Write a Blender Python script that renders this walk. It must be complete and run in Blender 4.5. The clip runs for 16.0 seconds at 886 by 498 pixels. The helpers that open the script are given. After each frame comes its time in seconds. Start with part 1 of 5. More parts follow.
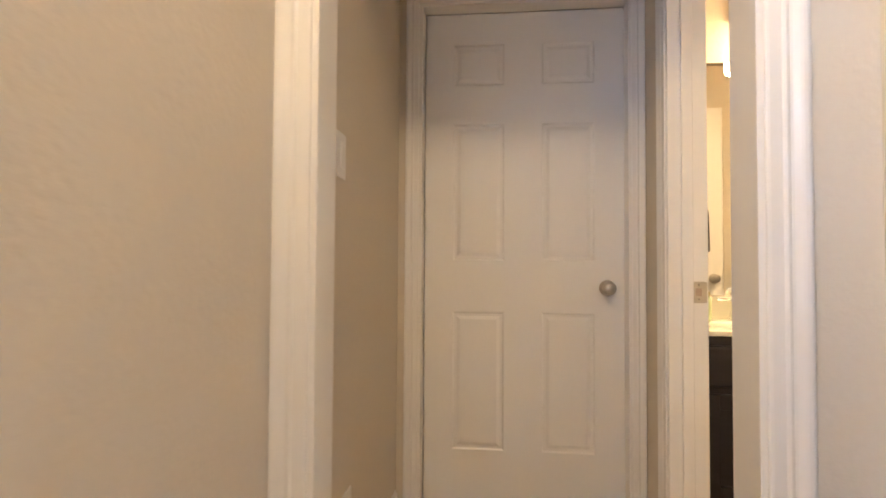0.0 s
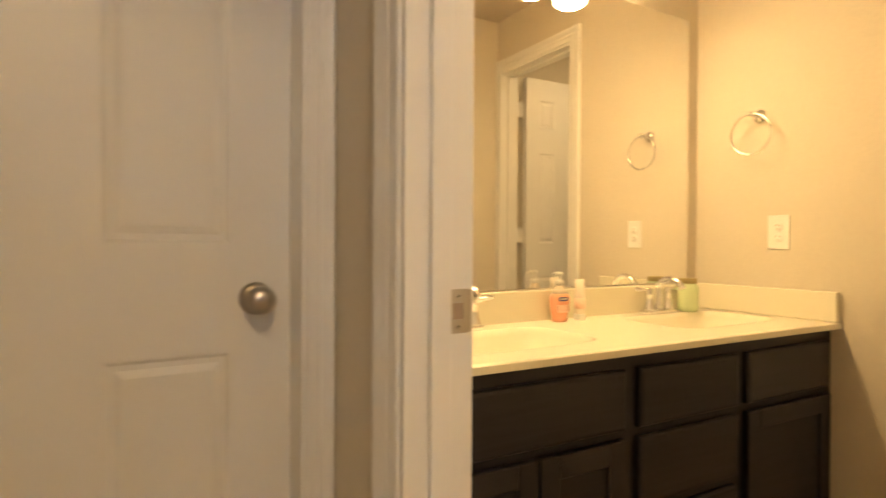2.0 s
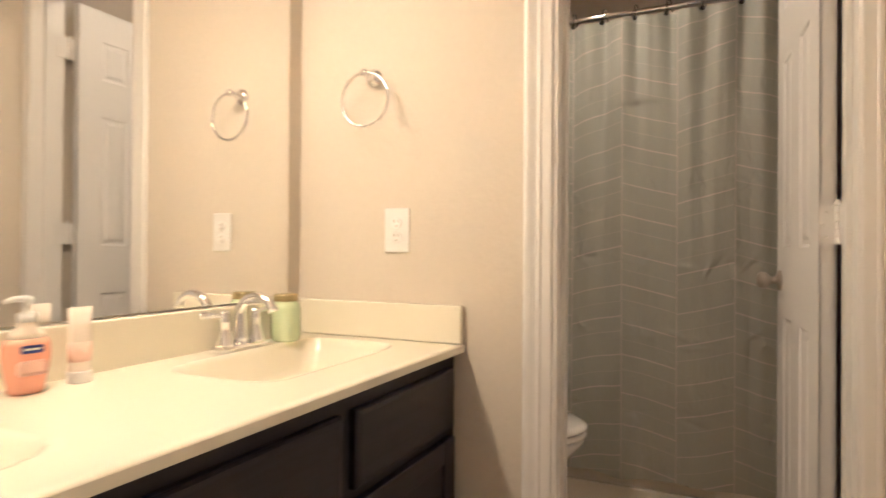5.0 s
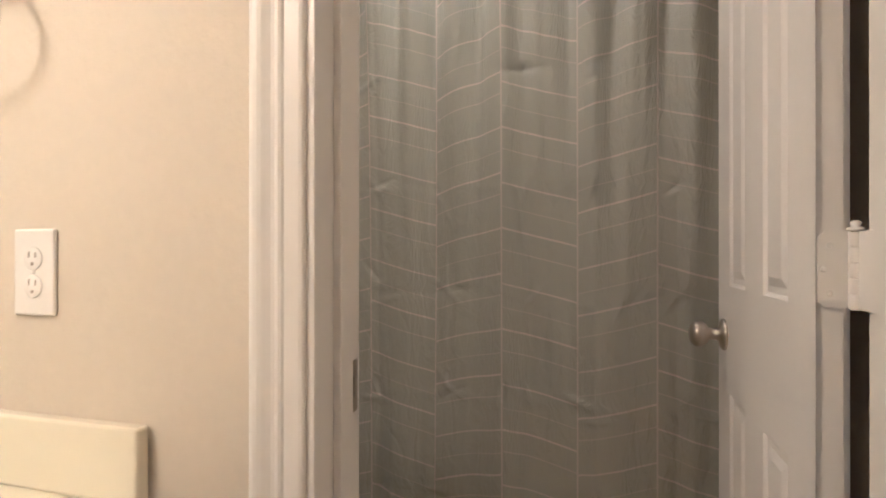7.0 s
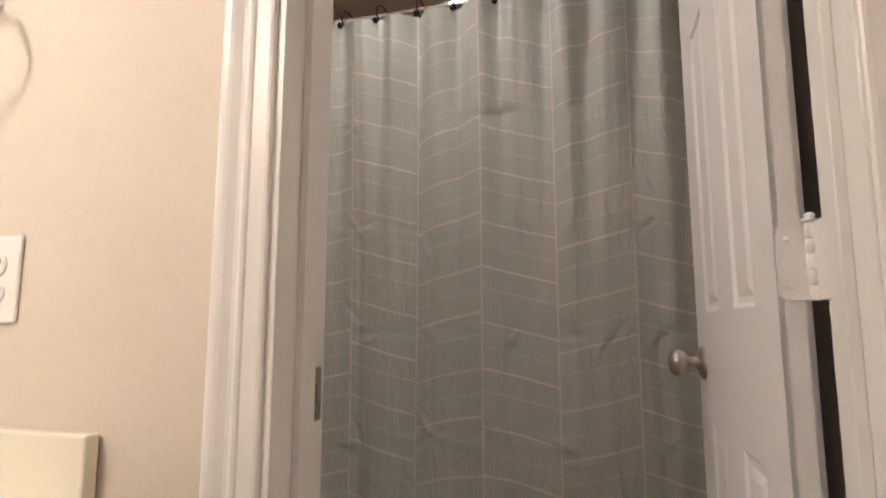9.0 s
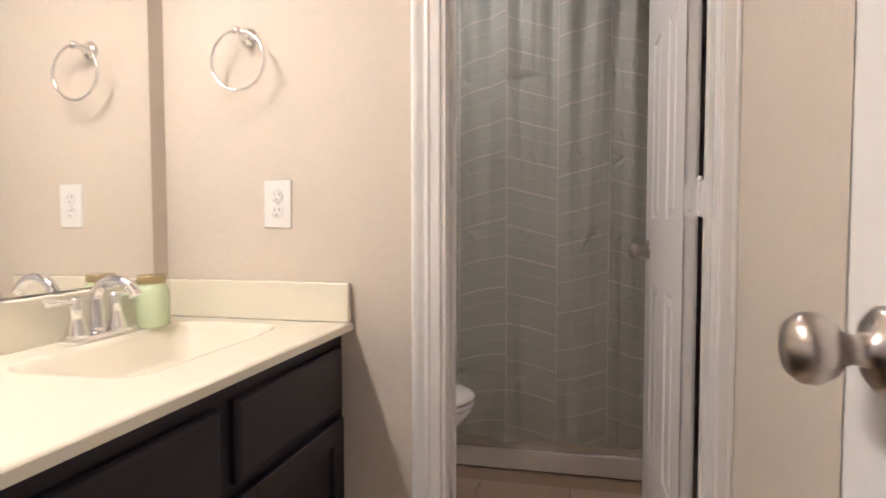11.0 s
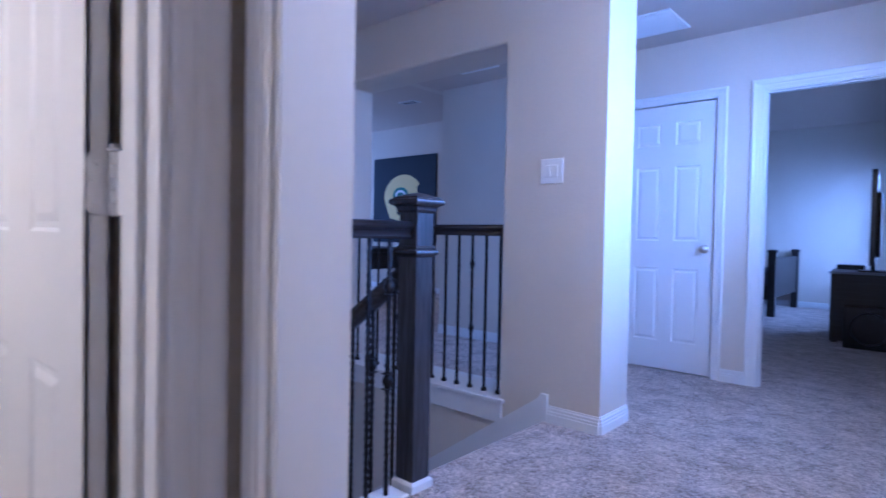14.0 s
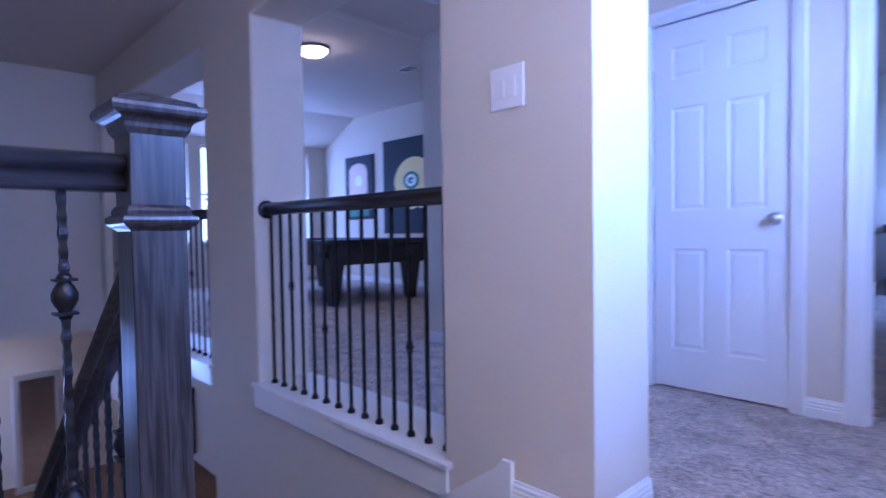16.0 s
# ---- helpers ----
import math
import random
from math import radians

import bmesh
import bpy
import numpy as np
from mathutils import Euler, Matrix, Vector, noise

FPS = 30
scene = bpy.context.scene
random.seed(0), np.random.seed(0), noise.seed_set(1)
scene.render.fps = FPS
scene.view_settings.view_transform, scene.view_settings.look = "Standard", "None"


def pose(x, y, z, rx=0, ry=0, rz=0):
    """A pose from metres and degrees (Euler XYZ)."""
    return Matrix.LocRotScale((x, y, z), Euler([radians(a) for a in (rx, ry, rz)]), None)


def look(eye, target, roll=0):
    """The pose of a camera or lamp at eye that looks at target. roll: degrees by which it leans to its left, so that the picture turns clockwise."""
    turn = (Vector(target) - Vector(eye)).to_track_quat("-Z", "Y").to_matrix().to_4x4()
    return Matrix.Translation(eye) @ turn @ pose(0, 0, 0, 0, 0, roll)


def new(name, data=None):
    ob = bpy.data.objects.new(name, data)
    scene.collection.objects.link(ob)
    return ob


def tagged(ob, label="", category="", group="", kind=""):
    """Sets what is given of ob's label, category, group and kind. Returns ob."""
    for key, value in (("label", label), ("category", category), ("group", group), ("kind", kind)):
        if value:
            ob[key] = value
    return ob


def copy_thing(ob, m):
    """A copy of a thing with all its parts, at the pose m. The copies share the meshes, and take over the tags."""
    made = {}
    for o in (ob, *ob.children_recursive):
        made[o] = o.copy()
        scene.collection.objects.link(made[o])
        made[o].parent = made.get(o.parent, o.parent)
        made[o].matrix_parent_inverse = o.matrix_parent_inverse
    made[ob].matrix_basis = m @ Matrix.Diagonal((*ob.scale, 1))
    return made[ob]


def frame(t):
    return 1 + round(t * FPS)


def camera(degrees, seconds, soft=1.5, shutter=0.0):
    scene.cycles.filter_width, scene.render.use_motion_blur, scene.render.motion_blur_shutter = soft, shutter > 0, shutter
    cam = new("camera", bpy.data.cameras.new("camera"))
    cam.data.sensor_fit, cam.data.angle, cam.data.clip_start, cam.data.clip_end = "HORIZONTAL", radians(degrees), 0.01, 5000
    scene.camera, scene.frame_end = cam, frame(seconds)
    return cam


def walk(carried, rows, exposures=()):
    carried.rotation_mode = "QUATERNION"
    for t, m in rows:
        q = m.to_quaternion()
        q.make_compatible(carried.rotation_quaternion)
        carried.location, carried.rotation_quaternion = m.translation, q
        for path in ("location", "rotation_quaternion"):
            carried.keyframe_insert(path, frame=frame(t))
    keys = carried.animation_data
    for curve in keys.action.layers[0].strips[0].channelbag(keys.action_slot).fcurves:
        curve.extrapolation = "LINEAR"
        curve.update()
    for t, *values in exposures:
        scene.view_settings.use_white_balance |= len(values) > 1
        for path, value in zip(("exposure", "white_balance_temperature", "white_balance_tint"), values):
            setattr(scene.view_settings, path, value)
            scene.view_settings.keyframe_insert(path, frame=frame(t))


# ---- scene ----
cam = camera(76.1, 16.0, shutter=0.33)
PATH = [
    (0, (0.140, -0.612, 0.962), (-0.077, 1.375, 1.027), 0.36),
    (0.3, (0.170, -0.353, 0.936), (-0.033, 1.635, 1.025), 0.45),
    (0.6, (0.110, -0.085, 0.975), (0.135, 1.91, 1.015), 0.3),
    (1, (0.085, 0.142, 1.015), (0.455, 2.107, 1.003), 0.30),
    (1.5, (0.152, 0.371, 0.986), (0.804, 2.262, 0.985), 0.29),
    (2, (0.285, 0.564, 0.992), (1.322, 2.274, 0.974), 0.31),
    (2.5, (0.450, 0.702, 0.984), (1.838, 2.142, 0.977), 0.20),
    (3, (0.599, 0.805, 0.953), (2.067, 2.164, 0.953), 0.10),
    (3.5, (0.654, 0.824, 0.945), (2.147, 2.155, 0.944), 0.12),
    (4, (0.687, 0.832, 0.933), (2.217, 2.119, 0.952), -0.07),
    (4.5, (0.787, 0.871, 0.950), (2.460, 1.967, 0.972), 0.12),
    (5, (0.977, 0.929, 0.980), (2.809, 1.730, 0.992), 0.40),
    (5.2, (1.077, 0.934, 0.989), (2.952, 1.631, 1.005), 0.34),
    (7.3, (1.792, 0.873, 1.118), (3.711, 1.435, 1.138), -0.05),
    (7.5, (1.801, 0.867, 1.168), (3.712, 1.451, 1.267), -0.08),
    (8, (1.799, 0.874, 1.165), (3.682, 1.457, 1.507), -0.07),
    (8.5, (1.790, 0.851, 1.073), (3.663, 1.457, 1.424), -0.13),
    (9, (1.766, 0.850, 0.978), (3.669, 1.405, 1.239), 0.00),
    (9.5, (1.718, 0.846, 0.925), (3.647, 1.371, 0.974), -0.10),
    (9.7, (1.687, 0.841, 0.920), (3.619, 1.359, 0.901), -0.17),
    (11.8, (0.499, 1.033, 1.057), (2.472, 1.335, 0.927), 0.18),
    (12, (0.397, 1.052, 1.066), (2.381, 1.261, 0.938), 0.29),
    (12.5, (0.213, 1.111, 1.046), (2.192, 0.836, 0.958), 0.97),
    (13, (0.089, 1.116, 1.026), (1.895, 0.260, 0.961), 1.14),
    (13.5, (0.010, 1.077, 1.019), (1.575, -0.167, 0.967), 1.01),
    (14, (-0.055, 0.976, 1.006), (1.266, -0.525, 0.960), 1.12),
    (14.5, (-0.045, 0.728, 0.984), (1.081, -0.925, 0.960), 0.39),
    (15, (0.030, 0.413, 0.948), (1.102, -1.275, 0.930), 0.05),
    (15.5, (0.190, 0.061, 0.928), (1.316, -1.592, 0.915), -0.36),
    (16, (0.358, -0.304, 0.914), (1.807, -1.680, 0.847), -0.85),
]
EXPOSURES = [
    (0.0, 0.54, 5550, 19),
    (0.5, 0.36, 5950, 16),
    (1.0, 0.28, 7000, 17),
    (2.5, 0.17, 6050, 14),
    (3.5, 0.13, 5150, 17),
    (5.0, 0.34, 4650, 25),
    (7.5, 0.26, 4320, 26),
    (9.5, 0.36, 4200, 26),
    (12.0, 0.32, 4000, 27),
    (13.0, 0.38, 3830, 28),
    (14.0, 0.42, 3680, 32),
    (15.0, 0.57, 3770, 38),
    (16.0, 0.59, 3920, 40),
]
walk(cam, [(t, look(eye, target, roll)) for t, eye, target, roll in PATH], EXPOSURES)

# ---- world, sun, large lights ----
world = bpy.data.worlds.new("world")
scene.world = world
world.use_nodes = True
wn = world.node_tree.nodes
sky = wn.new("ShaderNodeTexSky")
sky.sky_type = "NISHITA"
sky.sun_disc = False
sky.sun_elevation, sky.sun_rotation = radians(35), radians(200)
wn["Background"].inputs["Strength"].default_value = 0.12
world.node_tree.links.new(sky.outputs[0], wn["Background"].inputs["Color"])


def lamp(name, kind, m, energy, colour, size=0.1, size_y=None):
    data = bpy.data.lights.new(name, kind)
    data.energy, data.color = energy, colour
    if kind == "AREA":
        data.shape, data.size, data.size_y = "RECTANGLE", size, size_y or size
    elif kind == "POINT":
        data.shadow_soft_size = size
    elif kind == "SUN":
        data.angle = radians(size)
    ob = new(name, data)
    ob.matrix_world = m
    return ob


DAY = (0.76, 0.88, 1.0)
lamp("sun", "SUN", look((0, 0, 10), (-4, 6, 0)), 1.5, (1.0, 0.95, 0.88), 5.0)
# daylight in the openings of the windows
lamp("hall_window_daylight", "AREA", look((-0.262, -1.885, 1.83), (2, -1.723, 1.1)), 43, DAY, 1.36, 0.66)
lamp("game_window_daylight", "AREA", look((10.2, -4.4, 1.6), (5, -4.4, 1.2)), 24, DAY, 3.2, 1.5)
lamp("bedroom_window_daylight", "AREA", look((0.27, -8.2, 1.45), (3, -8.0, 1.2)), 29, DAY, 1.4, 1.4)

lamp("lower_window_daylight", "AREA", look((10.67, -0.25, -1.4), (5, -0.6, -1.6)), 50, DAY, 1.0, 1.2)

# ---- materials ----


def shader(name, colour, rough=0.5, metal=0.0, grain=0.0, scale=60.0, stain=0.0, bump=0.0, bump_scale=200.0, spec=0.5, coat=0.0):
    mat = bpy.data.materials.new(name)
    mat.use_nodes = True
    nodes, links = mat.node_tree.nodes, mat.node_tree.links
    bsdf = nodes["Principled BSDF"]
    bsdf.inputs["Base Color"].default_value = (*colour, 1)
    bsdf.inputs["Roughness"].default_value = rough
    bsdf.inputs["Metallic"].default_value = metal
    bsdf.inputs["Specular IOR Level"].default_value = spec
    bsdf.inputs["Coat Weight"].default_value = coat
    coords = nodes.new("ShaderNodeTexCoord")
    if grain or stain:
        big, fine = nodes.new("ShaderNodeTexNoise"), nodes.new("ShaderNodeTexNoise")
        big.inputs["Scale"].default_value, fine.inputs["Scale"].default_value = 2.3, scale
        big.inputs["Detail"].default_value = fine.inputs["Detail"].default_value = 4
        total = nodes.new("ShaderNodeMath")
        total.operation = "MULTIPLY_ADD"
        half = nodes.new("ShaderNodeMath")
        half.operation = "MULTIPLY_ADD"
        links.new(coords.outputs["Object"], big.inputs["Vector"])
        links.new(coords.outputs["Object"], fine.inputs["Vector"])
        links.new(fine.outputs[0], half.inputs[0])
        half.inputs[1].default_value, half.inputs[2].default_value = 2 * grain, 1 - grain - stain
        links.new(big.outputs[0], total.inputs[0])
        total.inputs[1].default_value = 2 * stain
        links.new(half.outputs[0], total.inputs[2])
        tint = nodes.new("ShaderNodeVectorMath")
        tint.operation = "SCALE"
        tint.inputs[0].default_value = colour
        links.new(total.outputs[0], tint.inputs["Scale"])
        links.new(tint.outputs[0], bsdf.inputs["Base Color"])
    if bump:
        relief, height = nodes.new("ShaderNodeBump"), nodes.new("ShaderNodeTexNoise")
        height.inputs["Scale"].default_value, height.inputs["Detail"].default_value = bump_scale, 3
        relief.inputs["Strength"].default_value, relief.inputs["Distance"].default_value = bump, 0.002
        links.new(coords.outputs["Object"], height.inputs["Vector"])
        links.new(height.outputs[0], relief.inputs["Height"])
        links.new(relief.outputs[0], bsdf.inputs["Normal"])
    return mat


def glow(name, colour, strength):
    mat = bpy.data.materials.new(name)
    mat.use_nodes = True
    nodes = mat.node_tree.nodes
    bsdf = nodes["Principled BSDF"]
    bsdf.inputs["Base Color"].default_value = (*colour, 1)
    bsdf.inputs["Emission Color"].default_value = (*colour, 1)
    bsdf.inputs["Emission Strength"].default_value = strength
    return mat


def wood(name, dark, light, scale=18.0, axis=2, rough=0.35):
    mat = bpy.data.materials.new(name)
    mat.use_nodes = True
    nodes, links = mat.node_tree.nodes, mat.node_tree.links
    bsdf = nodes["Principled BSDF"]
    coords, mapping, tex, ramp = (nodes.new(k) for k in ("ShaderNodeTexCoord", "ShaderNodeMapping", "ShaderNodeTexNoise", "ShaderNodeValToRGB"))
    stretch = [6.0, 6.0, 6.0]
    stretch[axis] = 0.35
    mapping.inputs["Scale"].default_value = stretch
    tex.inputs["Scale"].default_value, tex.inputs["Detail"].default_value = scale, 5
    tex.inputs["Distortion"].default_value = 0.6
    ramp.color_ramp.elements[0].position, ramp.color_ramp.elements[1].position = 0.38, 0.66
    ramp.color_ramp.elements[0].color, ramp.color_ramp.elements[1].color = (*dark, 1), (*light, 1)
    relief = nodes.new("ShaderNodeBump")
    relief.inputs["Strength"].default_value, relief.inputs["Distance"].default_value = 0.35, 0.001
    bsdf.inputs["Roughness"].default_value = rough
    links.new(coords.outputs["Object"], mapping.inputs[0])
    links.new(mapping.outputs[0], tex.inputs["Vector"])
    links.new(tex.outputs[0], ramp.inputs[0])
    links.new(tex.outputs[0], relief.inputs["Height"])
    links.new(relief.outputs[0], bsdf.inputs["Normal"])
    links.new(ramp.outputs[0], bsdf.inputs["Base Color"])
    return mat


def pile(name, dark, light):
    mat = bpy.data.materials.new(name)
    mat.use_nodes = True
    nodes, links = mat.node_tree.nodes, mat.node_tree.links
    bsdf = nodes["Principled BSDF"]
    bsdf.inputs["Roughness"].default_value, bsdf.inputs["Specular IOR Level"].default_value = 1.0, 0.05
    bsdf.inputs["Sheen Weight"].default_value = 0.2
    coords, tuft, drift, mix, ramp, relief = (nodes.new("ShaderNode" + k) for k in ("TexCoord", "TexNoise", "TexNoise", "Math", "ValToRGB", "Bump"))
    tuft.inputs["Scale"].default_value, tuft.inputs["Detail"].default_value, tuft.inputs["Roughness"].default_value = 52, 5, 0.85
    tuft.inputs["Distortion"].default_value = 1.2
    drift.inputs["Scale"].default_value, drift.inputs["Detail"].default_value = 7, 4
    mix.operation = "MULTIPLY_ADD"
    mix.inputs[1].default_value = 0.24
    links.new(coords.outputs["Object"], tuft.inputs["Vector"])
    links.new(coords.outputs["Object"], drift.inputs["Vector"])
    links.new(drift.outputs[0], mix.inputs[0])
    links.new(tuft.outputs[0], mix.inputs[2])
    ramp.color_ramp.elements[0].position, ramp.color_ramp.elements[1].position = 0.50, 0.75
    ramp.color_ramp.elements[0].color, ramp.color_ramp.elements[1].color = (*dark, 1), (*light, 1)
    links.new(mix.outputs[0], ramp.inputs[0])
    links.new(ramp.outputs[0], bsdf.inputs["Base Color"])
    relief.inputs["Strength"].default_value, relief.inputs["Distance"].default_value = 0.9, 0.012
    links.new(tuft.outputs[0], relief.inputs["Height"])
    links.new(relief.outputs[0], bsdf.inputs["Normal"])
    return mat


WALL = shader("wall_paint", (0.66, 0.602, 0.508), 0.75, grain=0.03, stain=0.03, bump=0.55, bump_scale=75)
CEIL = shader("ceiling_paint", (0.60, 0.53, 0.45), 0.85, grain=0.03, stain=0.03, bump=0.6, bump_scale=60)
TRIM = shader("trim_paint", (0.80, 0.79, 0.77), 0.32, grain=0.015, stain=0.02, bump=0.06, bump_scale=40)
DOORP = shader("door_paint", (0.80, 0.79, 0.78), 0.36, grain=0.015, stain=0.02, bump=0.12, bump_scale=140)
CARPET = pile("carpet_pile", (0.17, 0.135, 0.110), (0.90, 0.78, 0.68))
NICKEL = shader("satin_nickel", (0.52, 0.48, 0.43), 0.28, 1.0, grain=0.05, scale=90)
CHROME = shader("chrome", (0.86, 0.86, 0.87), 0.06, 1.0)
BRASSY = shader("painted_hinge", (0.80, 0.79, 0.77), 0.36, grain=0.02)
VANITY = wood("espresso_wood", (0.0060, 0.0050, 0.0088), (0.0118, 0.0098, 0.0165), 9, 0, 0.46)
MARBLE = shader("cultured_marble", (0.82, 0.78, 0.64), 0.22, grain=0.01, stain=0.02, coat=0.1)
MIRROR = shader("mirror_silver", (0.93, 0.93, 0.91), 0.0, 1.0)
PORC = shader("porcelain", (0.86, 0.85, 0.82), 0.1, coat=0.3)
PLASTIC = shader("white_plastic", (0.83, 0.82, 0.80), 0.3)
SLOT = shader("brown_slot_shade", (0.34, 0.30, 0.26), 0.6)
# near-black that stands for shade in recesses, and for the painted ear hole
DARK = shader("slot_shade_and_ink", (0.02, 0.018, 0.015), 0.6)
RAILW = wood("dark_rail_wood", (0.009, 0.008, 0.009), (0.052, 0.047, 0.047), 16, 2, 0.34)
RAILX = wood("dark_handrail_wood", (0.012, 0.010, 0.011), (0.034, 0.030, 0.030), 16, 0, 0.28)
RAILY = wood("dark_landing_rail_wood", (0.012, 0.010, 0.011), (0.034, 0.030, 0.030), 16, 1, 0.28)
IRON = shader("wrought_iron", (0.018, 0.017, 0.018), 0.42, 0.6, grain=0.1, scale=60)
TUBM = shader("tub_acrylic", (0.82, 0.78, 0.70), 0.2)
BLACKP = shader("black_plastic", (0.012, 0.012, 0.014), 0.25)
DARKW = wood("black_furniture_wood", (0.010, 0.009, 0.009), (0.022, 0.019, 0.018), 8, 0, 0.4)
TOWEL = shader("dark_towel", (0.03, 0.025, 0.03), 0.95, grain=0.25, scale=250, bump=1.0, bump_scale=350)
GREENJ = shader("green_glass", (0.60, 0.71, 0.44), 0.12, grain=0.03, stain=0.12, coat=0.4)
SOAP = shader("coral_soap", (0.90, 0.45, 0.30), 0.12)
GOLDLID = shader("gold_lid", (0.44, 0.37, 0.18), 0.38, 0.7, grain=0.05)
BLIND = shader("blind_slat", (0.85, 0.85, 0.83), 0.45)
SKYGLOW = glow("bright_sky", (0.85, 0.93, 1.0), 2.0)
LAMPGLOW = glow("lamp_globe", (1.0, 0.69, 0.30), 15.0)
BULBGLOW = glow("lamp_bulb", (1.0, 0.69, 0.30), 128.0)
DOMEGLOW = glow("dome_globe", (1.0, 0.69, 0.34), 24.0)
HALLGLOW = glow("hall_globe", (1.0, 0.69, 0.32), 90.0)
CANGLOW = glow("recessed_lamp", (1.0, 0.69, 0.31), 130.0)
# the yard's daylight is put into its glow; no ground stands outside
DISTANCE = glow("shaded_yard", (0.62, 0.82, 1.0), 0.55)
FLOORT = shader("floor_tile", (0.40, 0.30, 0.20), 0.4, grain=0.08, scale=25, stain=0.1, bump=0.15, bump_scale=30)
GROUT = shader("grout", (0.33, 0.25, 0.17), 0.9)
CANVAS = shader("navy_canvas", (0.02, 0.03, 0.045), 0.8, grain=0.1, scale=300)
HELMET = shader("yellow_paint", (0.75, 0.62, 0.22), 0.6, stain=0.1)
GREENP = shader("green_paint", (0.03, 0.16, 0.10), 0.6, grain=0.05)
WHITEP = shader("white_ink", (0.8, 0.8, 0.76), 0.6)
PEACH = shader("peach_paint", (0.66, 0.50, 0.41), 0.6, stain=0.1)
FELT = shader("table_felt", (0.25, 0.27, 0.3), 0.95)
FABRIC = shader("grey_fabric", (0.08, 0.08, 0.10), 0.9, grain=0.1, scale=200)

# ---- mesh helpers ----


def box(bm, x0, x1, y0, y1, z0, z1, bevel=0.0, seg=2):
    r = bmesh.ops.create_cube(bm, size=1, matrix=Matrix.Translation(((x0 + x1) / 2, (y0 + y1) / 2, (z0 + z1) / 2)) @ Matrix.Diagonal((x1 - x0, y1 - y0, z1 - z0, 1)))
    if bevel:
        edges = list({e for v in r["verts"] for e in v.link_edges})
        bmesh.ops.bevel(bm, geom=edges, offset=bevel, segments=seg, affect="EDGES", profile=0.5)
    return bm


def boxed(*args, **kw):
    return box(bmesh.new(), *args, **kw)


def lathe(profile, n=20, m=Matrix(), bm=None):
    """Turned shape from (radius, height) pairs about z, set by m."""
    bm = bm or bmesh.new()
    rings = [[bm.verts.new(m @ Vector((r * math.cos(2 * math.pi * i / n), r * math.sin(2 * math.pi * i / n), h))) for i in range(n)] for r, h in profile]
    for a, b in zip(rings, rings[1:]):
        for i in range(n):
            f = bm.faces.new((a[i], a[(i + 1) % n], b[(i + 1) % n], b[i]))
            f.smooth = True
    bm.faces.new(list(reversed(rings[0])))
    bm.faces.new(rings[-1])
    return bm


def tube(points, radius, n=10, bm=None, closed=False):
    """Round bar along points; radius is one number or one a point."""
    bm = bm or bmesh.new()
    pts = [Vector(p) for p in points]
    radii = radius if isinstance(radius, (list, tuple)) else [radius] * len(pts)
    rings = []
    up = None
    for i, p in enumerate(pts):
        a = pts[(i - 1) % len(pts)] if closed or i else p
        b = pts[(i + 1) % len(pts)] if closed or i < len(pts) - 1 else p
        d = (b - a).normalized()
        if up is None:
            up = d.orthogonal()
        side = d.cross(up).normalized()
        up = side.cross(d).normalized()
        rings.append([bm.verts.new(p + radii[i] * (math.cos(2 * math.pi * k / n) * up + math.sin(2 * math.pi * k / n) * side)) for k in range(n)])
    pairs = list(zip(rings, rings[1:])) + ([(rings[-1], rings[0])] if closed else [])
    for a, b in pairs:
        for k in range(n):
            f = bm.faces.new((a[k], a[(k + 1) % n], b[(k + 1) % n], b[k]))
            f.smooth = True
    if not closed:
        bm.faces.new(list(reversed(rings[0])))
        bm.faces.new(rings[-1])
    return bm


def finish(bm):
    bmesh.ops.recalc_face_normals(bm, faces=bm.faces)
    return bm


def mesh_of(name, bm, mat):
    me = bpy.data.meshes.new(name)
    finish(bm).to_mesh(me)
    bm.free()
    me.materials.append(mat)
    return me


def part(name, bm, mat, parent, label=""):
    ob = new(name, mesh_of(name, bm, mat))
    ob.parent = parent
    return tagged(ob, label)


def again(name, data, parent, m=None):
    ob = new(name, data)
    ob.parent = parent
    if m is not None:
        ob.matrix_basis = m
    return ob


def thing(name, label, category, m=None, group="", kind=""):
    ob = new(name)
    if m is not None:
        ob.matrix_world = m
    ob.empty_display_size = 0.1
    return tagged(ob, label, category, group, kind)


def solid(name, bm, mat, label, category, group="", kind=""):
    return tagged(new(name, mesh_of(name, bm, mat)), label, category, group, kind)


def structure(name, bm, mat, label, category):
    return solid(name, bm, mat, label, category, kind="structure")


